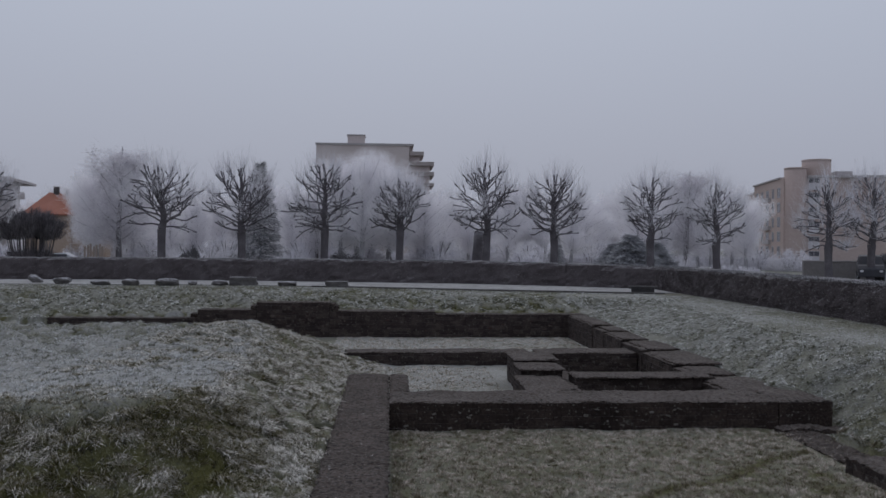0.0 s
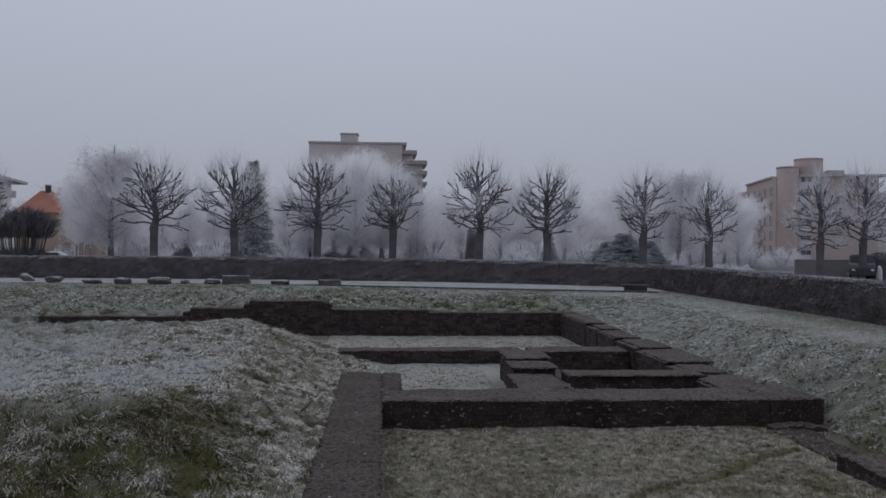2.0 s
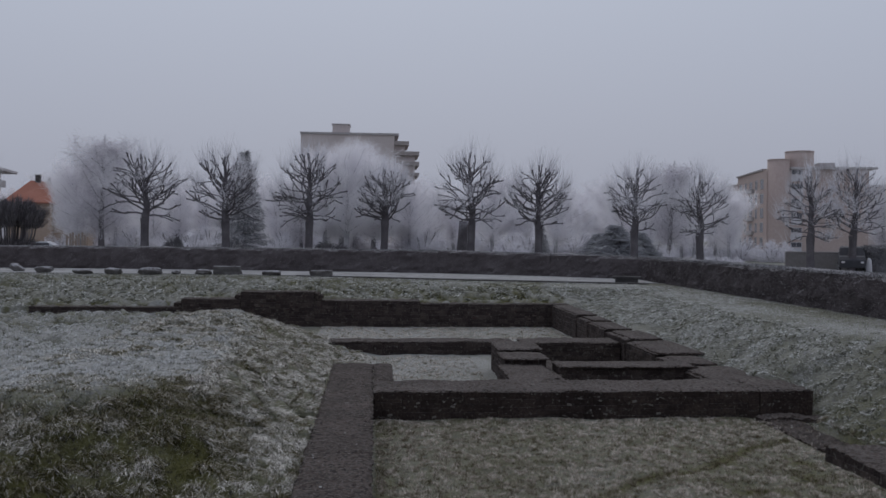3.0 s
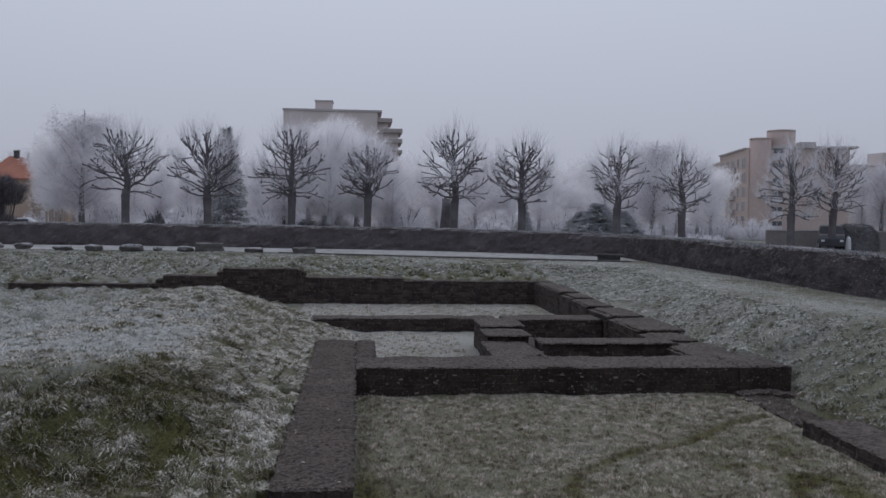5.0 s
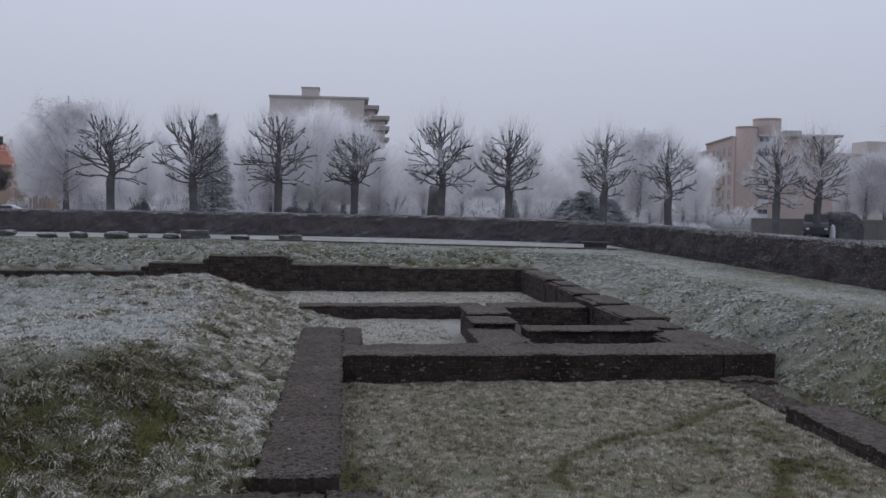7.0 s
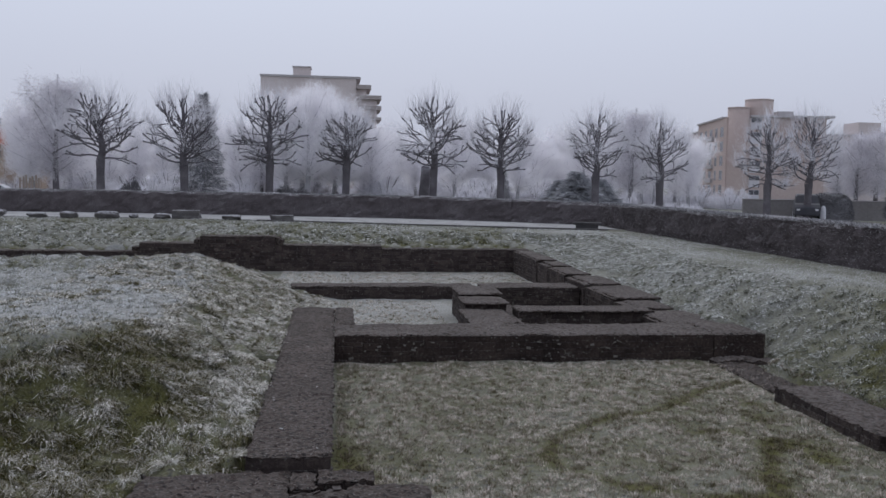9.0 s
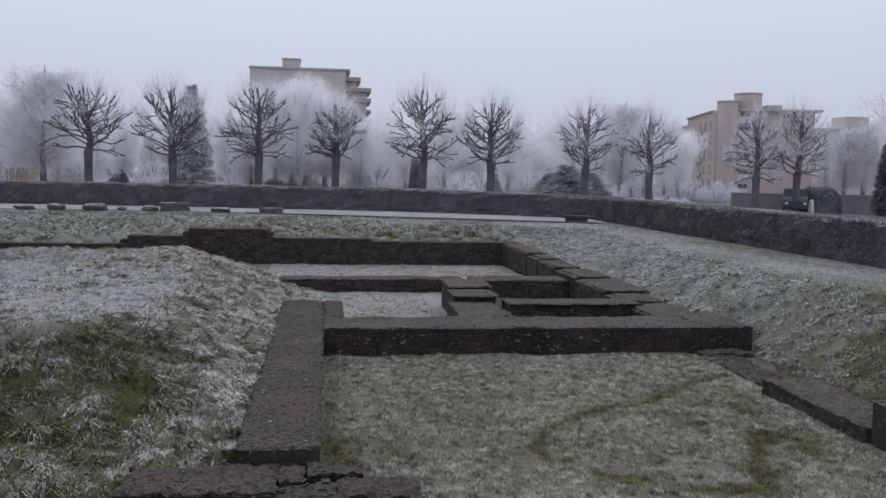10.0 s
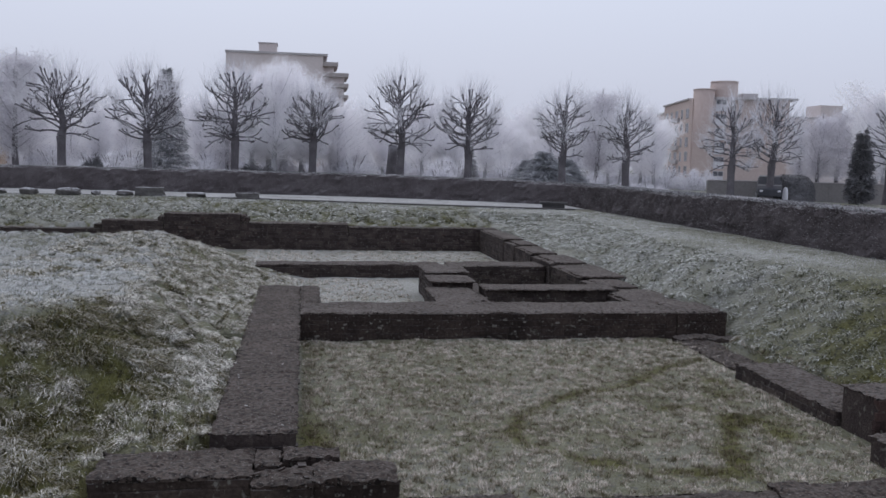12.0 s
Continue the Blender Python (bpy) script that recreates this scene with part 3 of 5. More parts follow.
on_bank = lambda x, y: ~in_ruin(x, y) & (height(x, y) < -0.06) & ((x < -2.1) | (y > 9.1))
grass("bank_grass", "short mossy frosted grass under the tussocks of the near bank", -8.5, -0.8, 7.0, 13.5, 1700, 0.055, 0.010, 11, on_bank, lean=1.3)
grass("tussock_grass", "long arching frosted tussocks of grass on the near bank", -8.5, -0.8, 7.0, 13.2, 3300, 0.115, 0.0104, 18,
      lambda x, y: on_bank(x, y) & (vnoise(x + 3, y, 0.8) + 1.6 * rime(x, y) > 0.18) & (vnoise(x, y + 4, 5.0) > 0.72 * moss(x, y) - 0.1), clump=0.028, lean=1.35, segments=2, crowd=44, mat=M_GREEN_BLADE, sag=0.7)
grass("edge_grass", "tufts of brownish frosted grass along the near edge of the plateau", -8.5, -2.4, 10.6, 13.6, 1500, 0.085, 0.0095, 21,
      lambda x, y: ~in_ruin(x, y) & (height(x, y) > -0.35) & ((rime(x, y) < 0.75) | (y < 12.3)), clump=0.026, lean=1.35, segments=2, crowd=44, mat=M_GREEN_BLADE, gather=0.95)
grass("slope_grass", "frosted clumps of grass hanging down the flank of the plateau", -5.5, -0.2, 11.2, 28.0, 2350, 0.095, 0.015, 12,
      lambda x, y: ~in_ruin(x, y) & (height(x, y) < -0.05) & (vnoise(x, y + 4, 5.0) > 0.72 * moss(x, y) - 0.1), clump=0.026, lean=1.35, segments=2, crowd=38, mat=M_GREEN_BLADE, sag=0.9, gather=0.96)
grass("plateau_grass", "short white-frosted grass on top of the plateau", -13.0, -2.5, 10.8, 26.0, 1200, 0.05, 0.015, 13,
      lambda x, y: ~in_ruin(x, y) & (height(x, y) >= -0.30), clump=0.035, lean=1.3, crowd=14, mat=M_WHITE_BLADE)
grass("lawn_grass", "short frosted grass of the sunken lawn", -0.1, 8.3, 8.3, 16.6, 3000, 0.055, 0.0125, 14, lambda x, y: ~in_ruin(x, y), clump=0.030, lean=1.4, crowd=24, mat=M_LAWN, gather=0.86)
grass("room_grass", "white-frosted grass between the inner walls", -2.0, 7.6, 18.0, 34.0, 420, 0.05, 0.022, 15, lambda x, y: ~in_ruin(x, y) & ~((x > 3.9) & (y < 25.7)), clump=0.05, lean=1.2, crowd=9, mat=M_LAWN)
grass("hedge_bank_grass", "frosted grass on the bank below the hedge", 7.7, 12.4, 9.0, 38.0, 1700, 0.078, 0.0135, 16,
      lambda x, y: ~in_ruin(x, y) & (height(x, y) < -0.04), clump=0.03, lean=1.35, crowd=24, segments=2, mat=M_COOL_BLADE, gather=0.78)
grass("verge_grass", "short frosted turf of the verge under the hedge", 10.3, 13.4, 9.0, 38.0, 420, 0.04, 0.02, 19,
      lambda x, y: height(x, y) >= -0.05, lean=1.3, mat=M_WHITE_BLADE)
grass("far_verge_grass", "short frosted turf between the far bank and the path", -24.0, 12.0, 38.5, 47.0, 130, 0.06, 0.045, 20,
      lambda x, y: height(x, y) >= -0.04, lean=1.3, mat=M_WHITE_BLADE)
grass("far_bank_grass", "coarse frosted tussocks on the far bank", -24.0, 12.0, 34.4, 43.8, 330, 0.12, 0.032, 17,
      lambda x, y: ~in_ruin(x, y) & (height(x, y) < -0.03), clump=0.06, lean=1.4, crowd=16, segments=2, mat=M_COOL_BLADE, gather=0.95)


# ---------------------------------------------------------------- path and edging on the level lawn
def ribbon(name, pts_a, pts_b, z, mat, steps=60, thick=0.03, wobble=0.06):
    """A thin laid strip between two plan lines."""
    bag = Bag()
    rng = random.Random(5)
    a = [Vector(p) for p in pts_a]
    b = [Vector(p) for p in pts_b]

    def along(line, t):
        t *= len(line) - 1
        i = min(int(t), len(line) - 2)
        return line[i].lerp(line[i + 1], t - i)
    for i in range(steps + 1):
        p, q = along(a, i / steps), along(b, i / steps)
        wa, wb = rng.uniform(-wobble, wobble), rng.uniform(-wobble, wobble)
        bag.v.extend((Vector((p.x, p.y + wa, z - thick)), Vector((p.x, p.y + wa, z)), Vector((q.x, q.y + wb, z)), Vector((q.x, q.y + wb, z - thick))))
        if i:
            k = 4 * i
            bag.f.extend(((k - 4, k, k + 1, k - 3), (k - 3, k + 1, k + 2, k - 2), (k - 2, k + 2, k + 3, k - 1)))
    return bag.mesh(name, mat)


tagged(new("path", ribbon("path", [(-30, 47.2), (-10, 46.7), (-2.5, 45.4), (3, 43.3), (10.2, 40.7), (13.2, 39.6)],
                          [(-30, 53.3), (-17, 53.2), (-6.3, 51.8), (3.6, 49.6), (9.5, 46.4), (13.4, 43.4)], 0.035, M_PATH)),
       "white frosted gravel path in front of the hedge", "path", kind="structure")
tagged(new("edging", ribbon("edging", [(-4, 44.9), (-2.4, 44.5), (2.9, 42.3), (10.2, 39.7), (12.5, 38.9)], [(-4, 45.5), (-2.4, 45.1), (2.9, 42.9), (10.2, 40.3), (12.5, 39.5)],
                            0.06, M_KERB, 40, 0.1, 0.03)), "dark stone edging beside the frosted path", "edging", kind="structure")


# ---------------------------------------------------------------- masonry
def cap_mesh(name, x0, x1, y0, y1, z, thick, seed, rough=0.014, step=0.06, mat=None):
    """A slab of old mortar capping with an uneven top and nibbled edges."""
    nx, ny = max(2, int((x1 - x0) / step)), max(2, int((y1 - y0) / step))
    bag = Bag()
    rng = random.Random(seed)
    top = {}
    for j in range(ny + 1):
        for i in range(nx + 1):
            x, y = x0 + (x1 - x0) * i / nx, y0 + (y1 - y0) * j / ny
            edge = i in (0, nx) or j in (0, ny)
            dz = ((float(vnoise(x + seed, y, 1.4)) - 0.5) * 2.2 + (float(vnoise(x, y + seed, 6.0)) - 0.5) * 1.3) * rough + rng.uniform(-rough, rough) * 0.5 - (rng.uniform(0.008, 0.04) if edge else 0)
            ex = rng.uniform(-0.022, 0.022) if edge else 0
            top[i, j] = len(bag.v)
            bag.v.append(Vector((x + ex, y + rng.uniform(-0.02, 0.02) * edge, z + dz)))
    for j in range(ny):
        for i in range(nx):
            bag.f.append((top[i, j], top[i + 1, j], top[i + 1, j + 1], top[i, j + 1]))
    ring = [(i, 0) for i in range(nx)] + [(nx, j) for j in range(ny)] + [(i, ny) for i in range(nx, 0, -1)] + [(0, j) for j in range(ny, 0, -1)]
    low = {}
    for p in ring:
        low[p] = len(bag.v)
        v = bag.v[top[p]]
        bag.v.append(Vector((v.x, v.y, z - thick)))
    for a, b in zip(ring, ring[1:] + ring[:1]):
        bag.f.append((top[a], low[a], low[b], top[b]))
    return bag.mesh(name, mat or M_CAP)


STONE_SHAPES = []
for k in range(8):
    bag = Bag()
    bag.stone(-0.5, 0.5, 0.0, 1.0, -0.5, 0.5, random.Random(50 + k), proud=0.15)
    # unit stone: width, depth and height are set by each stone's scale
    STONE_SHAPES.append([bag.mesh("stone", M_STONE_PIECE), bag.mesh("stone", M_BRICKY), bag.mesh("stone", M_RUBBLE), bag.mesh("stone", M_PLASTER)])


bag = Bag()
bag.stone(-0.5, 0.5, -0.5, 0.5, -0.5, 0.5, random.Random(60), proud=0.2)
CHIP = bag.mesh("chip", M_RIMECHIP)


def courses(x0, x1, z0, z1, high, wide, rng):
    """Widths and heights of stones laid in courses over a wall face."""
    z = z0
    row = 0
    while z < z1 - 0.02:
        h = min(high * rng.uniform(0.6, 1.5), z1 - z)
        if z1 - z - h < 0.03:
            h = z1 - z
        x = x0 - (rng.uniform(0, wide * 0.6) if row % 2 else 0)
        while x < x1 - 0.01:
            w = wide * rng.uniform(0.55, 1.5)
            a, b = max(x, x0), min(x + w, x1)
            if b - a > 0.03:
                yield a, b, z, z + h
            x += w
        z += h
        row += 1


def ruin_wall(x0, x1, y0, y1, z1, z0=FLOOR - 0.15, label="", seed=1, stones="joined", high=0.10, wide=0.24, cap=0.035, sides="f", bricky=False, cap_rough=0.018, cap_mat=None):
    """An excavated wall: a masonry core, a face of stones towards the viewer, and a capping."""
    rng = random.Random(seed)
    w = thing("ruin_wall", label or "low excavated wall of dark weathered masonry with mortar capping", "wall", pose((x0 + x1) / 2, (y0 + y1) / 2, z0),
              group="excavated walls")
    off = pose(-(x0 + x1) / 2, -(y0 + y1) / 2, -z0)
    top = z1 - cap
    core = box_mesh("masonry_core", M_STONE, x0 + 0.03, x1 - 0.03, y0 + 0.032, y1 - 0.03, z0, top - 0.004)
    core.transform(off)
    part("masonry_core", core, w)
    cm = cap_mesh("capping", x0 + 0.005, x1 - 0.005, y0 + 0.012, y1 - 0.005, z1, cap, seed, cap_rough, mat=cap_mat)
    cm.transform(off)
    part("capping", cm, w, "uneven greyish mortar capping with rime")
    if stones == "joined":
        bag = Bag()
        cuts = [x0]
        while cuts[-1] < x1 - 0.01:
            cuts.append(min(x1, cuts[-1] + rng.uniform(1.6, 4.5) * wide))
        laid = [q for a, b in zip(cuts, cuts[1:]) for q in courses(a, b, FLOOR - 0.02, top, high, wide, rng)]
        for a, b, c, d in laid:
            bag.stone(a + 0.003, b - 0.003, y0 + 0.02 + rng.uniform(0, 0.02), y0 + 0.12, c + 0.002, d - 0.002, rng)
        if "l" in sides:
            for a, b, c, d in courses(y0, y1, FLOOR - 0.02, top, high, wide, rng):
                bag.stone(x0 + 0.015 + rng.uniform(0, 0.012), x0 + 0.1, a + 0.003, b - 0.003, c + 0.002, d - 0.002, rng, facing="-x")
        me = bag.mesh("stonework", M_STONE)
        me.transform(off)
        tagged(part("stonework", me, w), kind="stuff")
    else:
        cuts = [x0]
        while cuts[-1] < x1 - 0.01:
            cuts.append(min(x1, cuts[-1] + rng.uniform(1.6, 4.5) * wide))
        laid = [q for a, b in zip(cuts, cuts[1:]) for q in courses(a, b, FLOOR - 0.02, top, high, wide, rng)]
        for a, b, c, d in laid:
            me = STONE_SHAPES[rng.randrange(8)][1 if bricky else 0]
            m = off @ Matrix.LocRotScale(((a + b) / 2, y0 + 0.02 + rng.uniform(0, 0.014), (c + d) / 2), Euler((0, rng.uniform(-0.03, 0.03), 0)),
                                         (b - a - 0.001, rng.uniform(0.03, 0.08), d - c - 0.001))
            part("stone", me, w, m=m)
    return w


# walls round the sunken lawn
long_wall = ruin_wall(0.0, 7.6, 16.6, 17.95, -0.9, label="long low excavated wall of dark stones closing the sunken lawn", seed=21, stones="pieces", high=0.11, wide=0.26)
ruin_wall(7.604, 8.68, 16.57, 17.95, -0.895, label="squared end block of the long low wall", seed=18, stones="pieces", high=0.3, wide=0.9)
ruin_wall(7.45, 8.8, 16.12, 16.55, -1.36, label="worn footing below the end of the long wall", seed=17, cap_rough=0.04)
rng = random.Random(9)
for k in range(34):
    # pale stones that show in the face of the wall, mostly low down and in patches
    x = rng.choice((0.5, 1.3, 1.9, 3.9, 4.4, 5.2, 5.9)) + rng.gauss(0, 0.35)
    if not 0.1 < x < 7.5:
        continue
    z = FLOOR + 0.04 + 0.36 * rng.random() ** 1.8
    w, h = rng.uniform(0.03, 0.10), rng.uniform(0.02, 0.05)
    part("stone", STONE_SHAPES[rng.randrange(8)][2], long_wall, "pale stone in the dark wall face",
         pose(-3.8, -17.275, 1.6) @ Matrix.LocRotScale((x, 16.605, z), Euler((0, rng.uniform(-0.4, 0.4), 0)), (w, 0.06, h)))
broad = ruin_wall(-0.93, 0.0, 9.22, 20.35, -0.9, label="broad excavated wall with flat mortar top beside the grassy plateau", seed=22, cap_mat=M_CAP_BROWN)
ruin_wall(0.004, 0.42, 17.96, 20.40, -0.905, label="short stub of excavated wall at the corner of the inner room", seed=23, cap_mat=M_CAP_BROWN)
# near broken wall
ruin_wall(-1.97, -0.44, 8.38, 9.2, -1.05, label="broken near wall of dark stones in front of the bank", seed=24, stones="pieces", high=0.2, wide=0.7, cap=0.06, cap_rough=0.022, cap_mat=M_CAP_BROWN)
ruin_wall(-0.436, -0.16, 8.70, 9.2, -1.058, label="stepped broken stretch of near wall with missing stones", seed=25, stones="pieces", high=0.17, wide=0.3, cap=0.06, cap_rough=0.03, cap_mat=M_CAP_BROWN)
ruin_wall(-0.156, 0.43, 8.86, 9.2, -1.04, label="stepped broken stretch of near wall with missing stones", seed=19, stones="pieces", high=0.17, wide=0.3, cap=0.06, cap_rough=0.03, cap_mat=M_CAP_BROWN)
broken = ruin_wall(-0.446, 0.15, 8.25, 8.705, -1.118, label="sunken core of the broken near wall", seed=20, stones="pieces", high=0.17, wide=0.3, cap=0.06, cap_rough=0.03, cap_mat=M_CAP_BROWN)
ruin_wall(0.145, 1.0, 8.30, 8.855, -1.12, label="broken end of near wall with loose dark stones", seed=26, stones="pieces", high=0.17, wide=0.3, cap=0.06, cap_rough=0.03, cap_mat=M_CAP_BROWN)
pick = random.Random(77)
for k in range(10):
    # pale chips and bits of ice scattered on the broad wall
    w = pick.uniform(0.010, 0.022)
    m = Matrix.LocRotScale((pick.uniform(-0.88, -0.05), 9.4 + 8 * pick.random() ** 1.6, -0.893), Euler((0, pick.uniform(-0.3, 0.3), pick.uniform(0, 3))), (w * 1.8, w, w * 0.5))
    part("chip", CHIP, broad, m=broad.matrix_basis.inverted() @ m)
for k in range(8):
    # loose rubble lying in the gap of the broken wall
    x, y = pick.uniform(-0.42, 0.13), pick.uniform(8.3, 8.68)
    w = pick.uniform(0.03, 0.09)
    m = Matrix.LocRotScale((x, y, -1.112 + 0.2 * w), Euler((pick.uniform(-0.3, 0.3), pick.uniform(-0.3, 0.3), pick.uniform(0, 3))), (w, w * 0.8, w * 0.4))
    part("stone", STONE_SHAPES[k % 8][0], broken, m=broken.matrix_basis.inverted() @ m)
for k, (a, b, c) in enumerate(((0.99, 2.2, 8.54), (2.204, 5.0, 8.36), (5.004, 7.0, 8.5))):
    ruin_wall(a, b, 7.8, c, -1.385, label="flat stone threshold along the near edge of the lawn", seed=27 + 70 * k, cap=0.03, cap_mat=M_CAP_BROWN, cap_rough=0.03)
# wall on the hedge side of the lawn
ruin_wall(7.18, 8.12, 10.55, 13.35, -1.2, label="low flat wall at the foot of the bank", seed=28, sides="fl", high=0.09)
ruin_wall(7.42, 8.1, 13.36, 16.4, -1.405, label="sunken footing of an excavated wall at the foot of the bank", seed=29, cap=0.03, cap_rough=0.045, cap_mat=M_CAP_BROWN)
ruin_wall(7.22, 8.5, 9.75, 10.546, -0.83, label="taller brick pier beside the low wall", seed=30, stones="pieces", bricky=True, high=0.085, wide=0.24, sides="fl")
ruin_wall(6.78, 8.2, 8.66, 9.3, -1.12, label="rough dark stone block at the corner of the lawn", seed=31, stones="pieces", high=0.16, wide=0.4, cap_rough=0.04)
# inner walls
ruin_wall(2.87, 3.95, 17.96, 20.15, -0.91, label="cross wall of dark masonry between the inner rooms", seed=32, sides="fl")
mid_step = ruin_wall(3.05, 4.05, 20.154, 21.4, -0.78, label="middle step of the cross wall between the inner rooms", seed=33, sides="fl")
top_step = ruin_wall(3.12, 4.12, 21.404, 23.1, -0.71, label="upper step of the cross wall between the inner rooms", seed=34, sides="fl")
basin_wall = ruin_wall(4.2, 7.45, 19.5, 20.42, -0.87, label="wall of dark masonry dividing two small basins", seed=35)
ruin_wall(3.96, 4.19, 17.97, 20.14, -1.02, label="sunken footing between the cross wall and the basin", seed=38)
ruin_wall(4.13, 4.6, 20.43, 24.4, -1.1, label="dark footing along the edge of the deep basin", seed=39)
ruin_wall(-1.35, 4.19, 25.9, 26.75, -1.05, label="low dark wall behind the white inner room", seed=36)
ruin_wall(4.2, 7.05, 24.45, 25.6, -0.9, label="dark wall behind the deep basin", seed=37)
LEDGES = ((17.96, 20.1, -0.955, 7.12, 8.3), (20.1, 21.5, -0.9, 7.1, 7.98), (21.5, 24.1, -0.83, 7.08, 8.22), (24.1, 26.2, -0.77, 7.06, 8.02), (26.2, 28.3, -0.71, 7.04, 7.75),
          (28.3, 29.8, -0.65, 7.02, 7.7), (29.8, 33.97, -0.59, 7.0, 7.6))
ledge_walls = []
for k, (a, b, z, xa, xb) in enumerate(LEDGES):
    ledge_walls.append(ruin_wall(xa, xb, a + 0.004, b, z, label="stepped side wall of flat slabs along the bank", seed=40 + k, sides="fl", cap=0.04))


def overhang(wall, x0, x1, y0, y1, z, thick, seed):
    """A thin flat slab laid on a step of a wall, reaching a little past its edges."""
    me = cap_mesh("slab", x0, x1, y0, y1, z, thick, seed, 0.012)
    me.transform(wall.matrix_basis.inverted())
    part("slab", me, wall, "thin flat stone slab on a step")


for k, (wall, (a, b, z, xa, xb)) in enumerate(zip(ledge_walls, LEDGES)):
    overhang(wall, xa + 0.06 + 0.1 * (k % 2), xb + 0.12, a - 0.10, b - 0.16, z + 0.04, 0.06, 400 + k)
overhang(mid_step, 3.0, 4.1, 20.02, 21.2, -0.745, 0.05, 440)
overhang(top_step, 3.06, 4.17, 21.26, 22.9, -0.672, 0.05, 441)
overhang(basin_wall, 4.24, 7.3, 19.42, 20.3, -0.842, 0.045, 442)

# far wall, stepped along its top
for k, (a, b, z) in enumerate(((-13.0, -7.36, -0.69), (-7.356, -5.12, -0.37), (-5.116, -2.3, -0.09), (-2.296, 1.8, -0.42), (1.804, 7.7, -0.53))):
    far = ruin_wall(a, b, 33.98, 34.8, z, label="far excavated wall of dark stone courses stepped along its top", seed=50 + k, high=0.12, wide=0.3)
    for _ in range((0, 10, 44, 18, 14)[k]):
        # stones that still carry remains of reddish plaster
        x = rng.uniform(a + 0.2, b - 0.2)
        zz = rng.uniform(FLOOR + 0.25, z - 0.12)
        part("stone", STONE_SHAPES[rng.randrange(8)][rng.choice((1, 3, 3))], far, "stone with remains of reddish plaster",
             pose(-(a + b) / 2, -34.39, 1.6) @ Matrix.LocRotScale((x, 33.985, zz), Euler((0, rng.uniform(-0.15, 0.15), 0)), (rng.uniform(0.04, 0.16), 0.05, rng.uniform(0.025, 0.07))))
# broken ends where the far wall steps down
for k, (a, b, z, drop) in enumerate(((-7.62, -7.362, -0.52, 0.17), (-5.34, -5.122, -0.2, 0.17), (-2.296, -2.0, -0.22, 0.2), (-2.296, -2.12, -0.14, 0.076))):
    me = cap_mesh("broken_masonry", a, b, 33.99, 34.78, z, drop, 600 + k, 0.02, mat=M_CAP_BROWN)
    tagged(new("broken_masonry", me), "broken stepped end of the far wall", "wall", group="broken ends of the far wall")
# mossy stub in the bank
me = cap_mesh("mossy_kerb", -1.85, -0.95, 14.5, 14.8, -0.93, 0.4, 60, 0.010, mat=M_MOSS)
tagged(new("mossy_kerb", me), "mossy stone stub running out of the bank", "kerb")


# ---------------------------------------------------------------- hedges
def hedge(name, a, b, thick, h0, h1, label, seed, leaves):
    """A clipped hedge from a to b in the plan, its front on that line, with a bumpy face and rimed twigs."""
    a, b = Vector((*a, 0)), Vector((*b, 0))
    u = (b - a).normalized()
    back = Vector((-u.y, u.x, 0))
    length = (b - a).length
    n = int(length / 0.22)
    prof = []
    for t in np.linspace(0, 1, 7):
        prof.append((0.0, float(t) * 0.9))
    prof += [(0.06, 0.97), (0.2, 1.0), (0.5, 1.01), (0.8, 1.0), (0.94, 0.96), (1.0, 0.85), (1.0, 0.0)]
    bag = Bag()
    rng = random.Random(seed)
    for i in range(n + 1):
        p = a + u * length * i / n
        h = h0 + (h1 - h0) * i / n + (float(vnoise(i * 0.22 + seed, 3.0, 0.35)) - 0.5) * 0.07
        for c, (d, z) in enumerate(prof):
            o = (float(vnoise(i * 0.22 + seed * 3, z * 3 + d * 5, 1.9)) - 0.5) * 0.13 + rng.uniform(-0.03, 0.03)
            bag.v.append(p + back * (d * thick - o * (1 if d < 0.5 else -1)) + Vector((0, 0, z * h + (0 if z == 0 else rng.uniform(-0.025, 0.025)))))
    k = len(prof)
    for i in range(n):
        for c in range(k - 1):
            s = i * k + c
            bag.f.append((s, s + k, s + k + 1, s + 1))
    bag.f.append(tuple(range(k)))
    bag.f.append(tuple(n * k + c for c in reversed(range(k))))
    hd = thing(name, label, "hedge", pose(*a), group="hedges round the excavation")
    off = pose(*(-a))
    core = bag.mesh("hedge_body", M_HEDGE)
    core.transform(off)
    part("hedge_body", core, hd)
    face, crest = Bag(), Bag()
    for _ in range(leaves):
        s, z = rng.uniform(0, length), rng.random()
        h = h0 + (h1 - h0) * s / length
        p = a + u * s
        if rng.random() < 0.45:
            q = p + back * rng.uniform(-0.07, 0.05) + Vector((0, 0, z * h))
            d = -back * 0.6 + Vector((rng.uniform(-1, 1), rng.uniform(-1, 1), rng.uniform(-0.4, 1.2)))
            face.sliver(q, d, rng.uniform(0.04, 0.09), rng.uniform(0.014, 0.032), rng)
        else:
            q = p + back * rng.uniform(-0.04, thick) + Vector((0, 0, h * 1.0 - 0.03))
            d = Vector((rng.uniform(-0.9, 0.9), rng.uniform(-0.9, 0.9), 0.8))
            crest.sliver(q, d, rng.uniform(0.05, 0.12), rng.uniform(0.015, 0.035), rng)
    for nm, bg, mt in (("twig_face", face, M_HEDGE), ("rimed_crest", crest, M_HEDGE_TOP)):
        me = bg.mesh(nm, mt)
        me.transform(off)
        tagged(part(nm, me, hd), "short shoots white with rime" if nm == "rimed_crest" else "", kind="stuff")


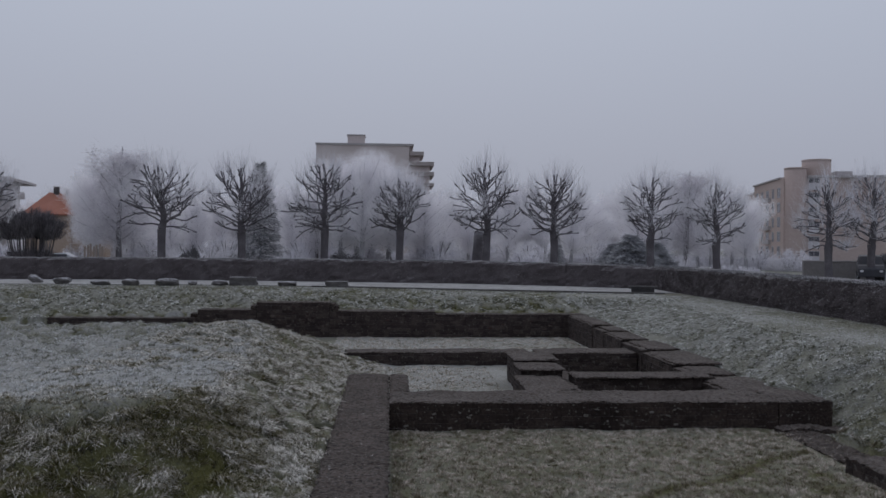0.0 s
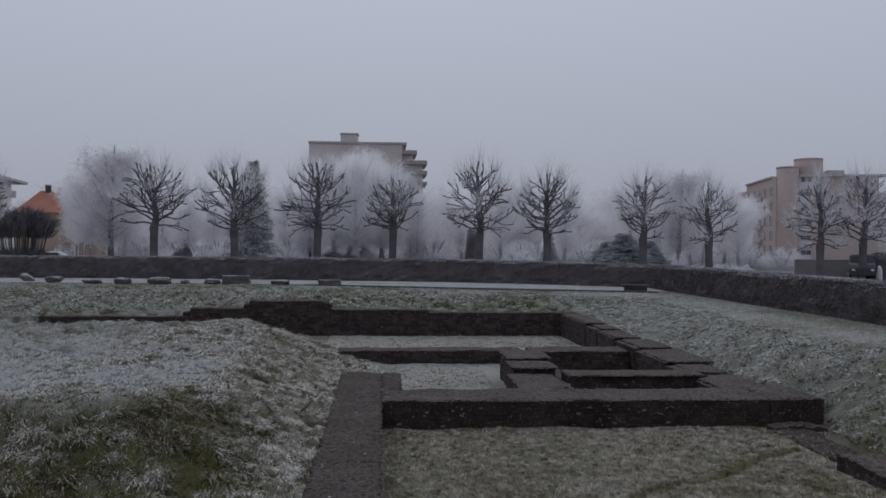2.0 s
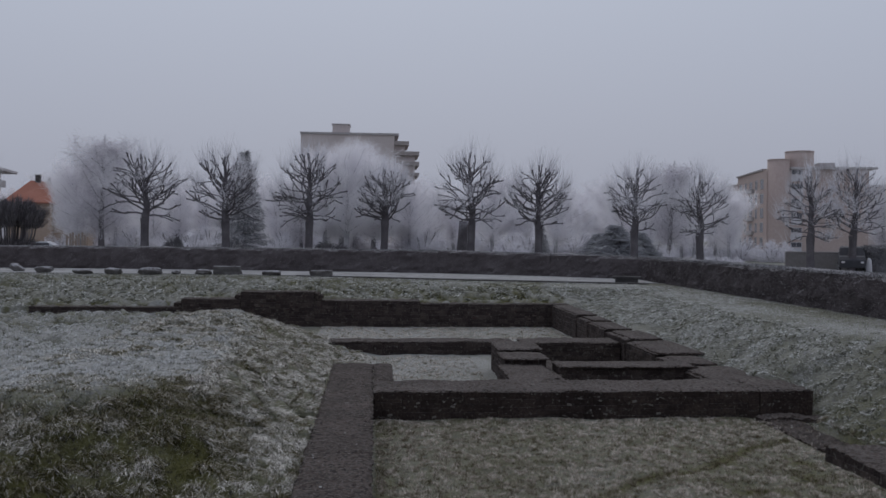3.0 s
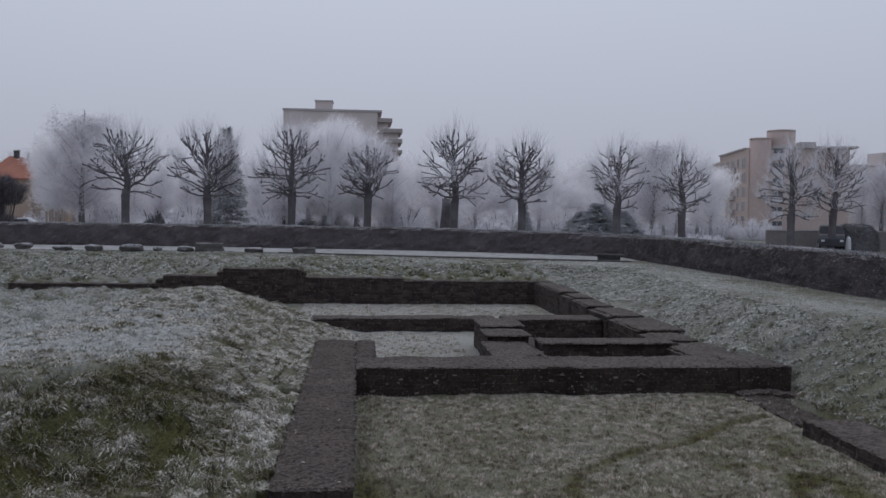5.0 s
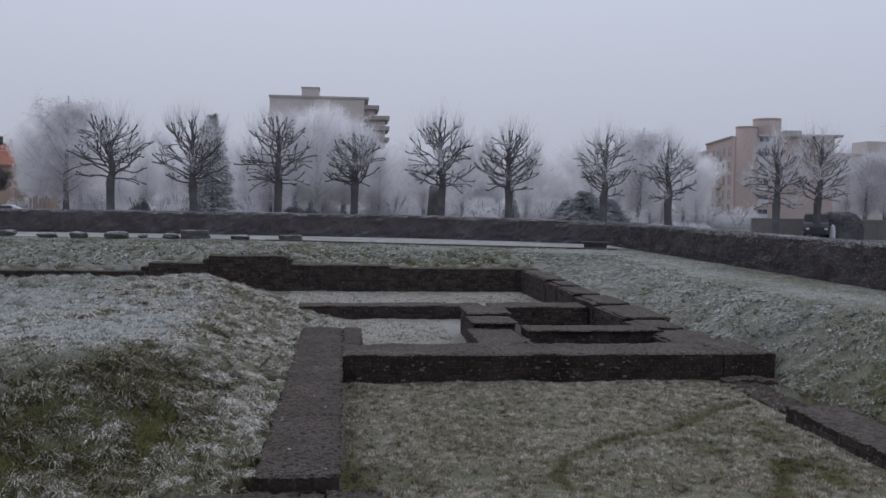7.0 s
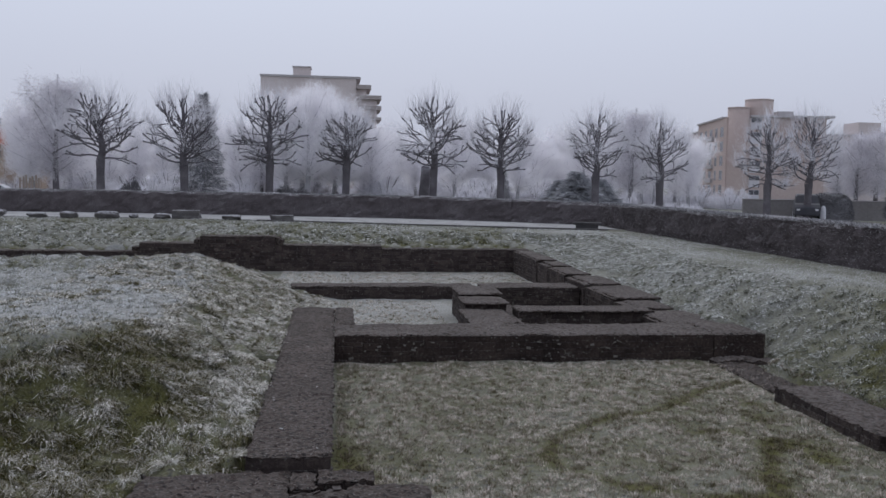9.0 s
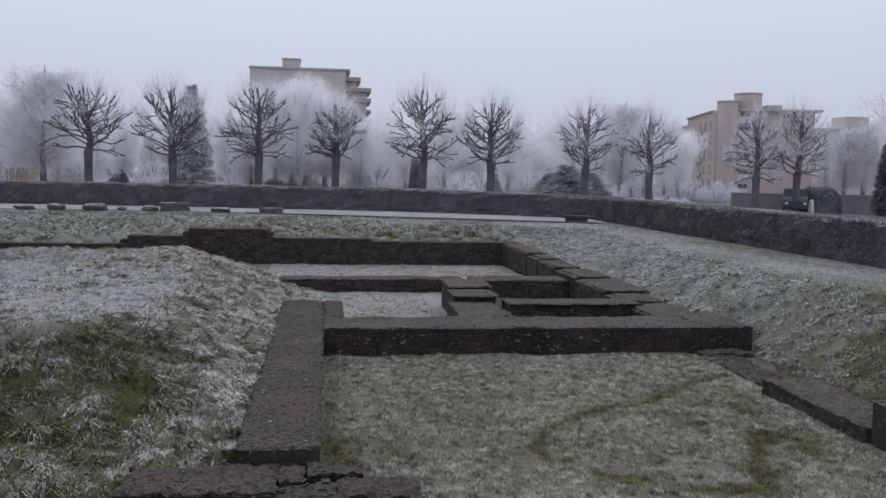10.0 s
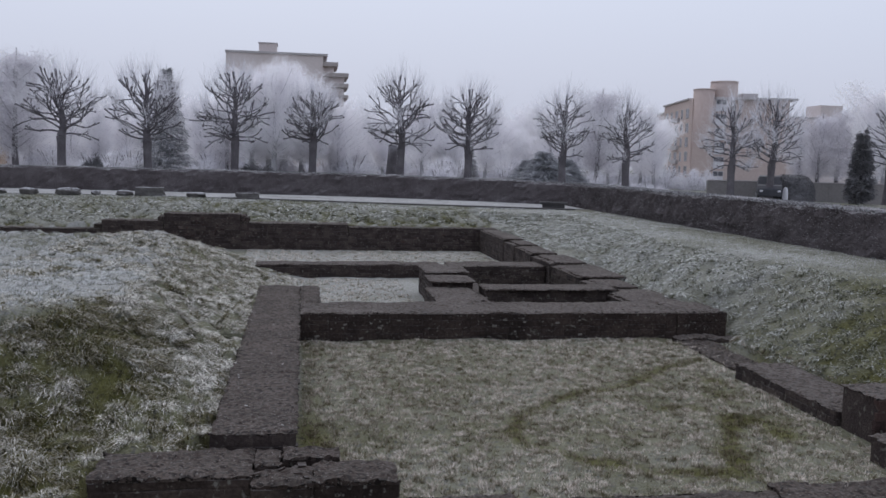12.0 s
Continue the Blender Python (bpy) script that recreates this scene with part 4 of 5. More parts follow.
FAR_HEDGE = [(-45.0, 53.9), (-16.5, 53.4), (-6.3, 52.0), (3.6, 49.8), (9.5, 46.7), (13.9, 43.15)]
HH = [1.32, 1.32, 1.32, 1.30, 1.24, 1.16]
for k in range(len(FAR_HEDGE) - 1):
    hedge("hedge", FAR_HEDGE[k], FAR_HEDGE[k + 1], 1.0, HH[k], HH[k + 1], "clipped leafless brown hedge with rimed top behind the path", 70 + k,
          int(950 * math.dist(FAR_HEDGE[k], FAR_HEDGE[k + 1])))
hedge("hedge", (13.55, 44.2), (13.35, 9.0), 1.15, 1.17, 1.09, "clipped leafless brown hedge with rimed top above the bank", 80, 60000)


# ---------------------------------------------------------------- relic stones along the path
def relic_stone(x, y, w, d, h, label, seed, tilt=0.0, slab=False):
    bm = bmesh.new()
    bmesh.ops.create_cube(bm, size=1.0)
    bmesh.ops.subdivide_edges(bm, edges=bm.edges[:], cuts=5, use_grid_fill=True)
    rng = random.Random(seed)
    for v in bm.verts:
        p = v.co.copy()
        if not slab:
            r = (abs(p.x * 2) ** 2.6 + abs(p.y * 2) ** 2.6 + abs(p.z * 2) ** 2.6) ** (1 / 2.6)
            p = p.lerp(p / max(r, 0.3) * max(abs(p.x), abs(p.y), abs(p.z)) * 2, 0.9)
        nz = noise.noise(p * 2.3 + Vector((seed, 0, 0)))
        p *= 1 + (0.10 if slab else 0.28) * nz
        v.co = Vector((p.x * w, p.y * d, (p.z + 0.5) * h))
        v.co.x += 0.12 * w * rng.uniform(-0.2, 0.2)
    me = bpy.data.meshes.new("relic_stone")
    bm.to_mesh(me)
    bm.free()
    me.materials.append(M_BOULDER)
    ob = new("relic_stone", me)
    ob.matrix_basis = pose(x, y, 0.0 if y > 44.5 else float(height(x, y)) - 0.04, 0, tilt, 0)
    tagged(ob, label, "stone", group="relic stones along the path")


RELICS = ((-19.2, 48.4, 0.75, 0.5, 0.42, 28, False), (-17.2, 47.0, 0.85, 0.5, 0.36, 0, False), (-14.9, 46.0, 0.95, 0.5, 0.26, 0, False), (-13.3, 45.7, 0.85, 0.5, 0.34, 0, False),
          (-11.4, 45.6, 1.15, 0.6, 0.40, 0, False), (-10.3, 46.4, 0.45, 0.4, 0.22, 0, False), (-8.85, 46.2, 0.8, 0.5, 0.28, 0, False), (-7.7, 46.6, 1.35, 0.7, 0.44, 0, True),
          (-5.3, 45.8, 0.95, 0.6, 0.27, 0, False), (-2.7, 44.9, 1.1, 0.7, 0.30, 0, True))
for k, (x, y, w, d, h, tilt, slab) in enumerate(RELICS):
    relic_stone(x, y, w, d, h, ("flat-topped carved stone block lying by the path" if slab else "tilted fragment of old stone lying by the path" if tilt
                                else "weathered grey relic stone lying beside the frosted path"), 90 + k, tilt, slab)


bench = thing("stone_bench", "low dark stone slab on a narrower base beside the path", "bench", pose(11.75, 39.9, 0.02, 0, 0, -12))
part("seat", bevel_mesh(box_mesh("seat", M_KERB, -0.66, 0.66, -0.22, 0.22, 0.2, 0.32), 0.02), bench)
part("support", bevel_mesh(box_mesh("support", M_KERB, -0.52, 0.52, -0.17, 0.17, -0.05, 0.198), 0.03), bench)


# ---------------------------------------------------------------- pollarded trees behind the hedge
def pollard_meshes(seed, fork, top, half, stout=1.0):
    """Meshes of one pollarded tree: the trunk with its leader, each main limb with its forks, and the thin rimed shoots.
    fork, top: heights where the limbs begin and the leader ends; half: half the width of the crown; stout: how thick the limbs are."""
    rng = random.Random(seed)
    trunk, shoots, limbs = Bag(), Bag(), []
    lean = Vector((rng.uniform(-0.08, 0.08), rng.uniform(-0.08, 0.08), 0))
    pts = [Vector((0, 0, -0.1)), Vector((0, 0, 0.3)), lean * 0.7 + Vector((0, 0, fork * 0.55)), lean + Vector((0, 0, fork - 0.45)), lean + Vector((0, 0, fork))]
    trunk.tube(pts, [0.40, 0.30, 0.26, 0.26, 0.30], 10, False)
    lead, rad, p = [pts[-1]], [0.28], pts[-1].copy()
    steps = 9
    for i in range(1, steps + 1):
        p = p + Vector((rng.uniform(-0.11, 0.11), rng.uniform(-0.11, 0.11), (top - fork) / steps))
        lead.append(p.copy())
        rad.append(0.19 * (1 - i / steps) ** 0.9 + 0.055)
    rad[-1] = 0.085
    trunk.tube(lead, rad, 7)
    centre = fork + 0.36 * (top - fork)
    rise, drop = (top - centre) * 0.98, centre - fork + 0.25

    def room(q, d):
        """How far a limb may run from q along d before it leaves the clipped crown."""
        far = 0.2
        while far < 6:
            p = q + d * far
            v = (p.z - centre) / (rise if p.z > centre else drop)
            if (p.x - lean.x) ** 2 + (p.y - lean.y) ** 2 > half * half * max(0.0, 1 - abs(v) ** 2.1) :
                break
            far += 0.1
        return far

    def shoot_fan(q, d, many, size):
        for _ in range(many):
            e = d * 0.35 + Vector((rng.gauss(0, 0.3), rng.gauss(0, 0.3), rng.uniform(0.35, 1.2)))
            shoots.sliver(q + Vector((rng.gauss(0, 0.06), rng.gauss(0, 0.06), rng.gauss(0, 0.06))), e, size * rng.uniform(0.4, 1.4), rng.uniform(0.010, 0.019), rng)

    def limb(bag, q, d, length, r0, depth):
        n = 8
        line, r = [q], [r0]
        side = d.cross(Vector((0, 0, 1))).normalized()
        swing, beat = rng.uniform(0.16, 0.34) * rng.choice((-1, 1)), rng.uniform(0, 6)
        d = (d - Vector((0, 0, 0.06))).normalized()
        for i in range(n):
            d = (d + side * swing * math.sin(1.5 * i + beat) + Vector((rng.gauss(0, 0.17), rng.gauss(0, 0.17), 0.006 * i + 0.012 * max(0, i - 4) + rng.gauss(0, 0.17)))).normalized()
            line.append(line[-1] + d * length / n)
            r.append(r0 + (0.034 * stout - r0) * ((i + 1) / n) ** 0.8)
        line.append(line[-1] + d * 0.07)
        r[-1] = 0.052 * stout
        r.append(0.060 * stout)
        bag.tube(line, r, 5)
        shoot_fan(line[-1], d, 14, 1.4)
        for i in (3, 5, 7):
            shoot_fan(line[i], d, 3, 0.8)
        turn = rng.choice((-1, 1))
        for k in range(depth):
            i = 2 + int((n - 3) * (k + rng.random()) / depth)
            along = (line[i + 1] - line[i]).normalized()
            e = (along + turn * side * rng.uniform(0.6, 1.0) + Vector((0, 0, rng.uniform(-0.1, 0.45)))).normalized()
            turn = -turn
            limb(bag, line[i], e, min(length * (1 - i / n) * rng.uniform(0.75, 1.1), room(line[i], e)), max(0.042 * stout, r[i] * 0.78), 0)

    count = 35
    for k in range(count):
        t = k / (count - 1)
        i = (0.02 + 0.66 * t) * steps
        q = lead[int(i)].lerp(lead[int(i) + 1], i - int(i))
        az = k * 2.39996 + rng.uniform(-0.3, 0.3) + seed
        el = radians(14 + 38 * t ** 0.9 + rng.uniform(-7, 13))
        d = Vector((math.cos(az) * math.cos(el), math.sin(az) * math.cos(el), math.sin(el)))
        bag = Bag()
        limb(bag, q, d, room(q, d) * rng.uniform(0.92, 1.12), 0.070 * stout * (1 - 0.25 * t), 3 if t < 0.5 else 2 if t < 0.75 else 1)
        limbs.append(bag.mesh("limb", M_BARK))
    shoot_fan(lead[-1], Vector((0, 0, 1)), 34, 1.4)
    return trunk.mesh("trunk", M_BARK, True), limbs, shoots.mesh("crown", M_TWIG)


def lie(x, y):
    """Height of the turf beyond the hedges."""
    return -0.3 * float(smoothstep(15.5, 24, x) * smoothstep(20, 40, y))


def pollard(x, y, seed, fork, top, half, stout, label):
    z = lie(x, y)
    t = thing("pollarded_tree", label, "tree", pose(x, y, z), group="pollarded trees behind the hedge")
    trunk, limbs, crown = pollard_meshes(seed, fork - z, top - z, half, stout)
    part("trunk", trunk, t)
    for me in limbs:
        part("limb", me, t)
    tagged(part("crown", crown, t, "thin shoots white with rime"), kind="stuff")


# place along the row, height of the fork, height of the leader, half width of the crown
TREES = ((-27.5, 2.95, 7.3, 2.5), (-15.4, 3.2, 7.5, 2.7), (-10.0, 2.95, 7.4, 2.55), (-4.51, 3.05, 7.7, 2.6), (0.63, 3.1, 6.7, 2.2), (6.62, 2.95, 8.0, 2.4), (11.38, 2.75, 7.2, 2.4),
         (18.22, 2.7, 7.1, 2.15), (22.98, 2.4, 6.7, 2.0), (31.05, 2.25, 7.1, 1.95), (34.1, 2.5, 7.3, 2.15), (43.7, 2.4, 7.1, 2.1))
for k, (x, fork, top, half) in enumerate(TREES):
    pollard(x, 60, 100 + k, fork, top, half, 1.0 if k < 7 else 0.8, "bare pollarded tree with dark knobbly limbs and rimed twigs")


# ---------------------------------------------------------------- hoarfrosted trees and conifers further back
def rime_tree_meshes(seed, tall, spread, birch=False):
    rng = random.Random(seed)
    wood, twigs = Bag(), Bag()
    line, rad, p = [Vector((0, 0, -0.2))], [0.028 * tall], Vector((0, 0, -0.2))
    n = 8
    for i in range(n):
        p = p + Vector((rng.uniform(-0.1, 0.1), rng.uniform(-0.1, 0.1), tall * 0.9 / n))
        line.append(p.copy())
        rad.append(0.026 * tall * (1 - (i + 1) / n) + 0.02)
    wood.tube(line, rad, 6)
    for k in range(34):
        t = 0.2 + 0.68 * k / 34
        q = line[int(t * n)].lerp(line[min(int(t * n) + 1, n)], t * n - int(t * n))
        az = k * 2.39996 + rng.uniform(-0.4, 0.4)
        reach = spread * (math.sin(math.pi * min(1, (t - 0.08) * 1.05)) ** 0.7 + 0.12) * rng.uniform(0.65, 1.15)
        if t > 0.8:
            reach *= 0.45
        d = Vector((math.cos(az), math.sin(az), rng.uniform(0.5, 1.2)))
        br, br_r = [q], [0.04]
        for i in range(5):
            d = (d + Vector((rng.uniform(-0.2, 0.2), rng.uniform(-0.2, 0.2), rng.uniform(-0.15, 0.2)))).normalized()
            br.append(br[-1] + d * reach / 5)
            br_r.append(0.04 - 0.0065 * (i + 1))
        wood.tube(br, br_r, 4)
        for i in range(1, 6):
            for _ in range(84 if birch else 96):
                e = d * 0.4 + Vector((rng.gauss(0, 0.8), rng.gauss(0, 0.8), rng.gauss(-0.5 if birch else 0.5, 0.6)))
                c = br[i] + Vector((rng.gauss(0, 0.34), rng.gauss(0, 0.34), rng.gauss(0, 0.3)))
                twigs.sliver(c, e, rng.uniform(0.35, 1.0), rng.uniform(0.016, 0.034) if birch else rng.uniform(0.018, 0.042), rng)
    return wood.mesh("trunk", M_BARK if birch else M_GREYBARK), twigs.mesh("crown", M_BIRCH if birch else M_RIMETREE)


def conifer_meshes(seed, tall, spread, columnar=False, mat=None):
    """A conifer built of tiers of drooping boughs, or of steep close ones for a columnar tree."""
    rng = random.Random(seed)
    wood, needles = Bag(), Bag()
    wood.tube([(0, 0, -0.2), (0, 0, tall * 0.5), (0, 0, tall)], [0.018 * tall, 0.009 * tall, 0.01], 6)
    tiers = 24
    for j in range(tiers):
        t = 0.05 + 0.94 * j / tiers
        for k in range(9 if t < 0.7 else 6):
            az = k * 0.7 + j * 2.39996 + rng.uniform(-0.2, 0.2)
            reach = spread * ((1 - t) ** (0.75 if columnar else 0.85)) * rng.uniform(0.75, 1.15) + 0.08
            flat = Vector((math.cos(az), math.sin(az), 0))
            side = Vector((-flat.y, flat.x, 0))
            q = Vector((0, 0, t * tall + rng.gauss(0, 0.18)))
            for _ in range(60 if columnar else int(85 - 45 * t)):
                u = rng.random() ** 0.65
                fall = 0.6 * u if columnar else -0.34 * u + 0.16 * u * u
                c = q + flat * reach * u + side * rng.gauss(0, 0.11 + 0.10 * reach * u * (1 - 0.6 * u)) + Vector((0, 0, reach * fall + rng.gauss(0, 0.09)))
                needles.sliver(c, flat * 0.7 + side * rng.gauss(0, 0.6) + Vector((0, 0, rng.gauss(-0.25, 0.3))), rng.uniform(0.2, 0.5), rng.uniform(0.05, 0.11), rng)
    return wood.mesh("trunk", M_GREYBARK), needles.mesh("crown", mat or M_NEEDLE)


def shrub_meshes(seed, wide, tall, mat):
    """A dense rounded bush of many twigs on a few stems."""
    rng = random.Random(seed)
    wood, twigs = Bag(), Bag()
    for k in range(7):
        a = k * 0.9
        wood.tube([(0.1 * math.cos(a), 0.1 * math.sin(a), -0.1), (wide * 0.2 * math.cos(a), wide * 0.2 * math.sin(a), tall * 0.5), (wide * 0.33 * math.cos(a), wide * 0.33 * math.sin(a), tall * 0.85)],
                  [0.07, 0.05, 0.02], 5)
    lobes = [rng.uniform(0.6, 1.15) for _ in range(9)]
    for _ in range(4200):
        u, v = rng.uniform(0, 2 * math.pi), rng.random() * rng.uniform(0.75, 1.0)
        v *= lobes[int(u / (2 * math.pi) * 9) % 9]
        r = (rng.random() ** 0.4) * wide * 0.5 * (0.65 + 0.5 * math.sin(math.pi * min(1, v * 0.9 + 0.1))) * (0.85 + 0.3 * rng.random())
        c = Vector((r * math.cos(u), r * math.sin(u), v * tall * (1 - 0.25 * (r / wide * 2) ** 2)))
        twigs.sliver(c, Vector((math.cos(u) * 0.6 + rng.gauss(0, 0.5), math.sin(u) * 0.6 + rng.gauss(0, 0.5), rng.gauss(0.5, 0.5))), rng.uniform(0.2, 0.55), rng.uniform(0.04, 0.1), rng)
    return wood.mesh("stem", M_BARK), twigs.mesh("crown", mat)


def clipped_shrub_meshes(seed, wide, tall):
    """A clipped bush: a close rounded shell of leaves over a solid heart, and a rimed crest."""
    rng = random.Random(seed)
    heart, crown, crest = Bag(), Bag(), Bag()
    rings = 9
    for j in range(rings + 1):
        v = j / rings * math.pi / 2
        heart_r = wide * 0.46 * math.cos(v) ** 0.55
        for k in range(18):
            a = k * math.pi / 9
            heart.v.append(Vector((heart_r * math.cos(a), heart_r * math.sin(a), tall * 0.93 * math.sin(v) ** 0.8 - 0.05)) * rng.uniform(0.96, 1.03))
    for j in range(rings):
        for k in range(18):
            n = (k + 1) % 18
            heart.f.append((j * 18 + k, j * 18 + n, j * 18 + 18 + n, j * 18 + 18 + k))
    for _ in range(7000):
        a, v = rng.uniform(0, 2 * math.pi), math.asin(rng.random() ** 0.9)
        out = Vector((math.cos(a) * math.cos(v), math.sin(a) * math.cos(v), math.sin(v)))
        r = wide * 0.5 * math.cos(v) ** 0.55 * rng.uniform(0.9, 1.02)
        p = Vector((r * math.cos(a), r * math.sin(a), tall * math.sin(v) ** 0.8 * rng.uniform(0.93, 1.0)))
        e = out * 0.5 + Vector((rng.gauss(0, 0.6), rng.gauss(0, 0.6), rng.gauss(0.2, 0.5)))
        (crest if v > 1.05 and rng.random() < 0.8 else crown).sliver(p, e, rng.uniform(0.06, 0.16), rng.uniform(0.03, 0.07), rng)
    return heart.mesh("heart", M_EVERGREEN), crown.mesh("crown", M_EVERGREEN), crest.mesh("rimed_crest", M_HEDGE_TOP)


def fan_shrub_meshes(seed, wide, tall):
    """A many-stemmed bush that spreads like a fan from a narrow foot."""
    rng = random.Random(seed)
    wood, twigs = Bag(), Bag()
    for k in range(60):
        a, s = rng.uniform(0, 2 * math.pi), rng.random() ** 0.5
        e = Vector((math.cos(a) * s * wide * 0.5, math.sin(a) * s * wide * 0.5, tall * (1 - 0.22 * s * s) * rng.uniform(0.85, 1.0)))
        q = Vector((e.x * 0.62, e.y * 0.62, 0))
        pts = [q * 0.6 + Vector((0, 0, -0.1)), q + Vector((e.x * 0.1, e.y * 0.1, tall * 0.4)), e * 0.8 + Vector((0, 0, 0.1)), e]
        wood.tube(pts, [0.045, 0.035, 0.022, 0.01], 4)
        for _ in range(230):
            t = rng.uniform(0.0, 1.0)
            c = pts[1].lerp(pts[3], t) if t > 0.3 else pts[0].lerp(pts[1], t + 0.4)
            twigs.sliver(c + Vector((rng.gauss(0, 0.2), rng.gauss(0, 0.2), 0)), e.normalized() + Vector((rng.gauss(0, 0.35), rng.gauss(0, 0.35), rng.gauss(0.2, 0.3))), rng.uniform(0.3, 0.7), rng.uniform(0.025, 0.06), rng)
    return wood.mesh("stem", M_SHRUBTWIG), twigs.mesh("crown", M_SHRUBTWIG)


def plant(name, meshes, names, x, y, turn, size, label, category, group):
    t = thing(name, label, category, Matrix.LocRotScale((x, y, lie(x, y)), Euler((0, 0, turn)), size if isinstance(size, tuple) else (size,) * 3), group=group)
    for n, me in zip(names, meshes):
        o = part(n, me, t)
        if n in ("crown", "rimed_crest"):
            o["kind"] = "stuff"


RIME_TREES = [rime_tree_meshes(200, 10, 3.0), rime_tree_meshes(201, 10, 3.6), rime_tree_meshes(202, 10, 2.6, True), rime_tree_meshes(203, 10, 4.0)]
rng = random.Random(33)


def at_heading(across, depth):
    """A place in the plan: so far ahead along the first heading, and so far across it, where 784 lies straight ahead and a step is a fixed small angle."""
    side = (across - 784) / 1543.3 * depth
    c, s = math.cos(radians(3.5)), math.sin(radians(3.5))
    return depth * s + side * c, depth * c - side * s


# (place across the view, distance, height, kind of crown)
BACK = ((606, 97, 10.8, 1), (642, 95, 12.5, 3), (704, 97, 10.6, 0), (211, 92, 14.2, 2), (172, 96, 11.0, 0), (160, 100, 10.5, 0), (235, 98, 9.5, 1), (345, 105, 8.6, 0), (390, 110, 8.0, 1), (520, 105, 9.0, 0), (560, 100, 9.5, 2), (632, 98, 12.8, 3), (686, 102, 11.6, 1), (655, 104, 13.2, 1), (1236, 112, 8.6, 0), (1258, 118, 8.4, 1), (1598, 112, 9.6, 2), (1632, 106, 11.2, 2), (1668, 114, 11.6, 2), (1705, 102, 12.0, 2), (752, 100, 8.8, 3),
        (738, 105, 9.0, 0), (785, 110, 8.6, 3), (830, 112, 8.4, 0), (900, 105, 9.4, 1), (1010, 100, 9.2, 0), (1130, 100, 9.0, 3), (1215, 98, 12.8, 2), (1322, 96, 8.3, 1), (1296, 104, 8.6, 0),
        (1745, 97, 10.5, 1), (1760, 90, 12.5, 3), (1770, 92, 12.0, 0), (50, 110, 8.0, 1), (300, 120, 8.4, 3), (460, 125, 8.2, 1), (760, 128, 9.2, 1), (870, 130, 8.0, 3), (960, 128, 8.8, 1),
        (1080, 130, 7.8, 0), (1180, 128, 9.4, 1), (1036, 116, 9.0, 1), (1062, 122, 8.2, 0), (600, 130, 9.6, 0), (250, 125, 8.6, 1))
# further trees, packed close so that their white crowns also stand in for mist
ROWS_BEHIND = [(px + rng.uniform(-14, 14), 136 + rng.uniform(-6, 8), rng.uniform(9.5, 13.0), rng.choice((0, 1, 3))) for px in list(range(120, 700, 28)) + list(range(720, 1330, 46))]
for k, (px, dist, tall, kind) in enumerate(list(BACK) + ROWS_BEHIND):
    x, y = at_heading(px, dist)
    s = tall / 10
    plant("frosted_tree", RIME_TREES[kind], ("trunk", "crown"), x, y, 1.3 * k, (s, s, s),
          "slender birch white with hoarfrost in the mist" if kind == 2 else "leafless tree wholly white with hoarfrost in the mist", "tree", "hoarfrosted trees")
SPRUCE = conifer_meshes(300, 10, 2.7)
CEDAR = conifer_meshes(302, 4.8, 2.5, mat=M_CEDAR)
COLUMN = conifer_meshes(301, 6, 0.95, True, M_EVERGREEN)
for px, dist, s in ((460, 76, 0.97), (985, 72, 0.36)):
    x, y = at_heading(px, dist)
    plant("spruce", SPRUCE, ("trunk", "crown"), x, y, px, s, "dark spruce dusted with rime behind the bare trees", "conifer", "conifers behind the hedge")
for px, dist, s in ((1118, 88, (1.55, 1.55, 0.8)), (1085, 92, (1.1, 1.1, 0.62)), (1162, 90, (1.1, 1.1, 0.66))):
    x, y = at_heading(px, dist)
    plant("cedar", CEDAR, ("trunk", "crown"), x, y, px, s, "low spreading blue-grey conifer behind the hedge", "conifer", "conifers behind the hedge")
x, y = at_heading(1716, 62)
plant("cypress", COLUMN, ("trunk", "crown"), x, y, 0.3, (1, 1, 0.9), "dark columnar cypress beside the garden wall", "conifer", "conifers behind the hedge")
DARK_SHRUB = shrub_meshes(310, 3.0, 2.2, M_EVERGREEN)
PALE_SHRUB = shrub_meshes(311, 3.0, 2.0, M_TWIG)
for px, dist, s, meshes, lab in ((615, 75, (1.0, 1.0, 0.8), DARK_SHRUB, "low dark evergreen shrub behind the hedge"), 
                                 (335, 70, (0.75, 0.5, 0.98), DARK_SHRUB, "low dark evergreen shrub behind the hedge"), (54, 66, 1.0, fan_shrub_meshes(320, 4.6, 4.8), "tall fan-shaped leafless shrub in front of the cream house"),
                                 (340, 80, (1.3, 1, 0.7), PALE_SHRUB, "low rimed shrub behind the hedge"), (1215, 72, (0.35, 0.35, 0.95), PALE_SHRUB, "narrow rimed shrub behind the hedge"),
                                 (930, 75, (0.9, 0.9, 0.9), PALE_SHRUB, "low rimed shrub behind the hedge"), (10, 70, (1.0, 1.0, 1.2), PALE_SHRUB, "rimed shrub behind the hedge")):
    x, y = at_heading(px, dist)
    plant("shrub", meshes, ("stem", "crown"), x, y, px, s, lab, "shrub", "shrubs behind the hedge")

x, y = at_heading(1584, 64)
plant("shrub", clipped_shrub_meshes(325, 3.4, 2.15), ("heart", "crown", "rimed_crest"), x, y, 0.4, 1.0, "broad dark clipped evergreen with rimed top beside a parked car", "shrub", "shrubs behind the hedge")


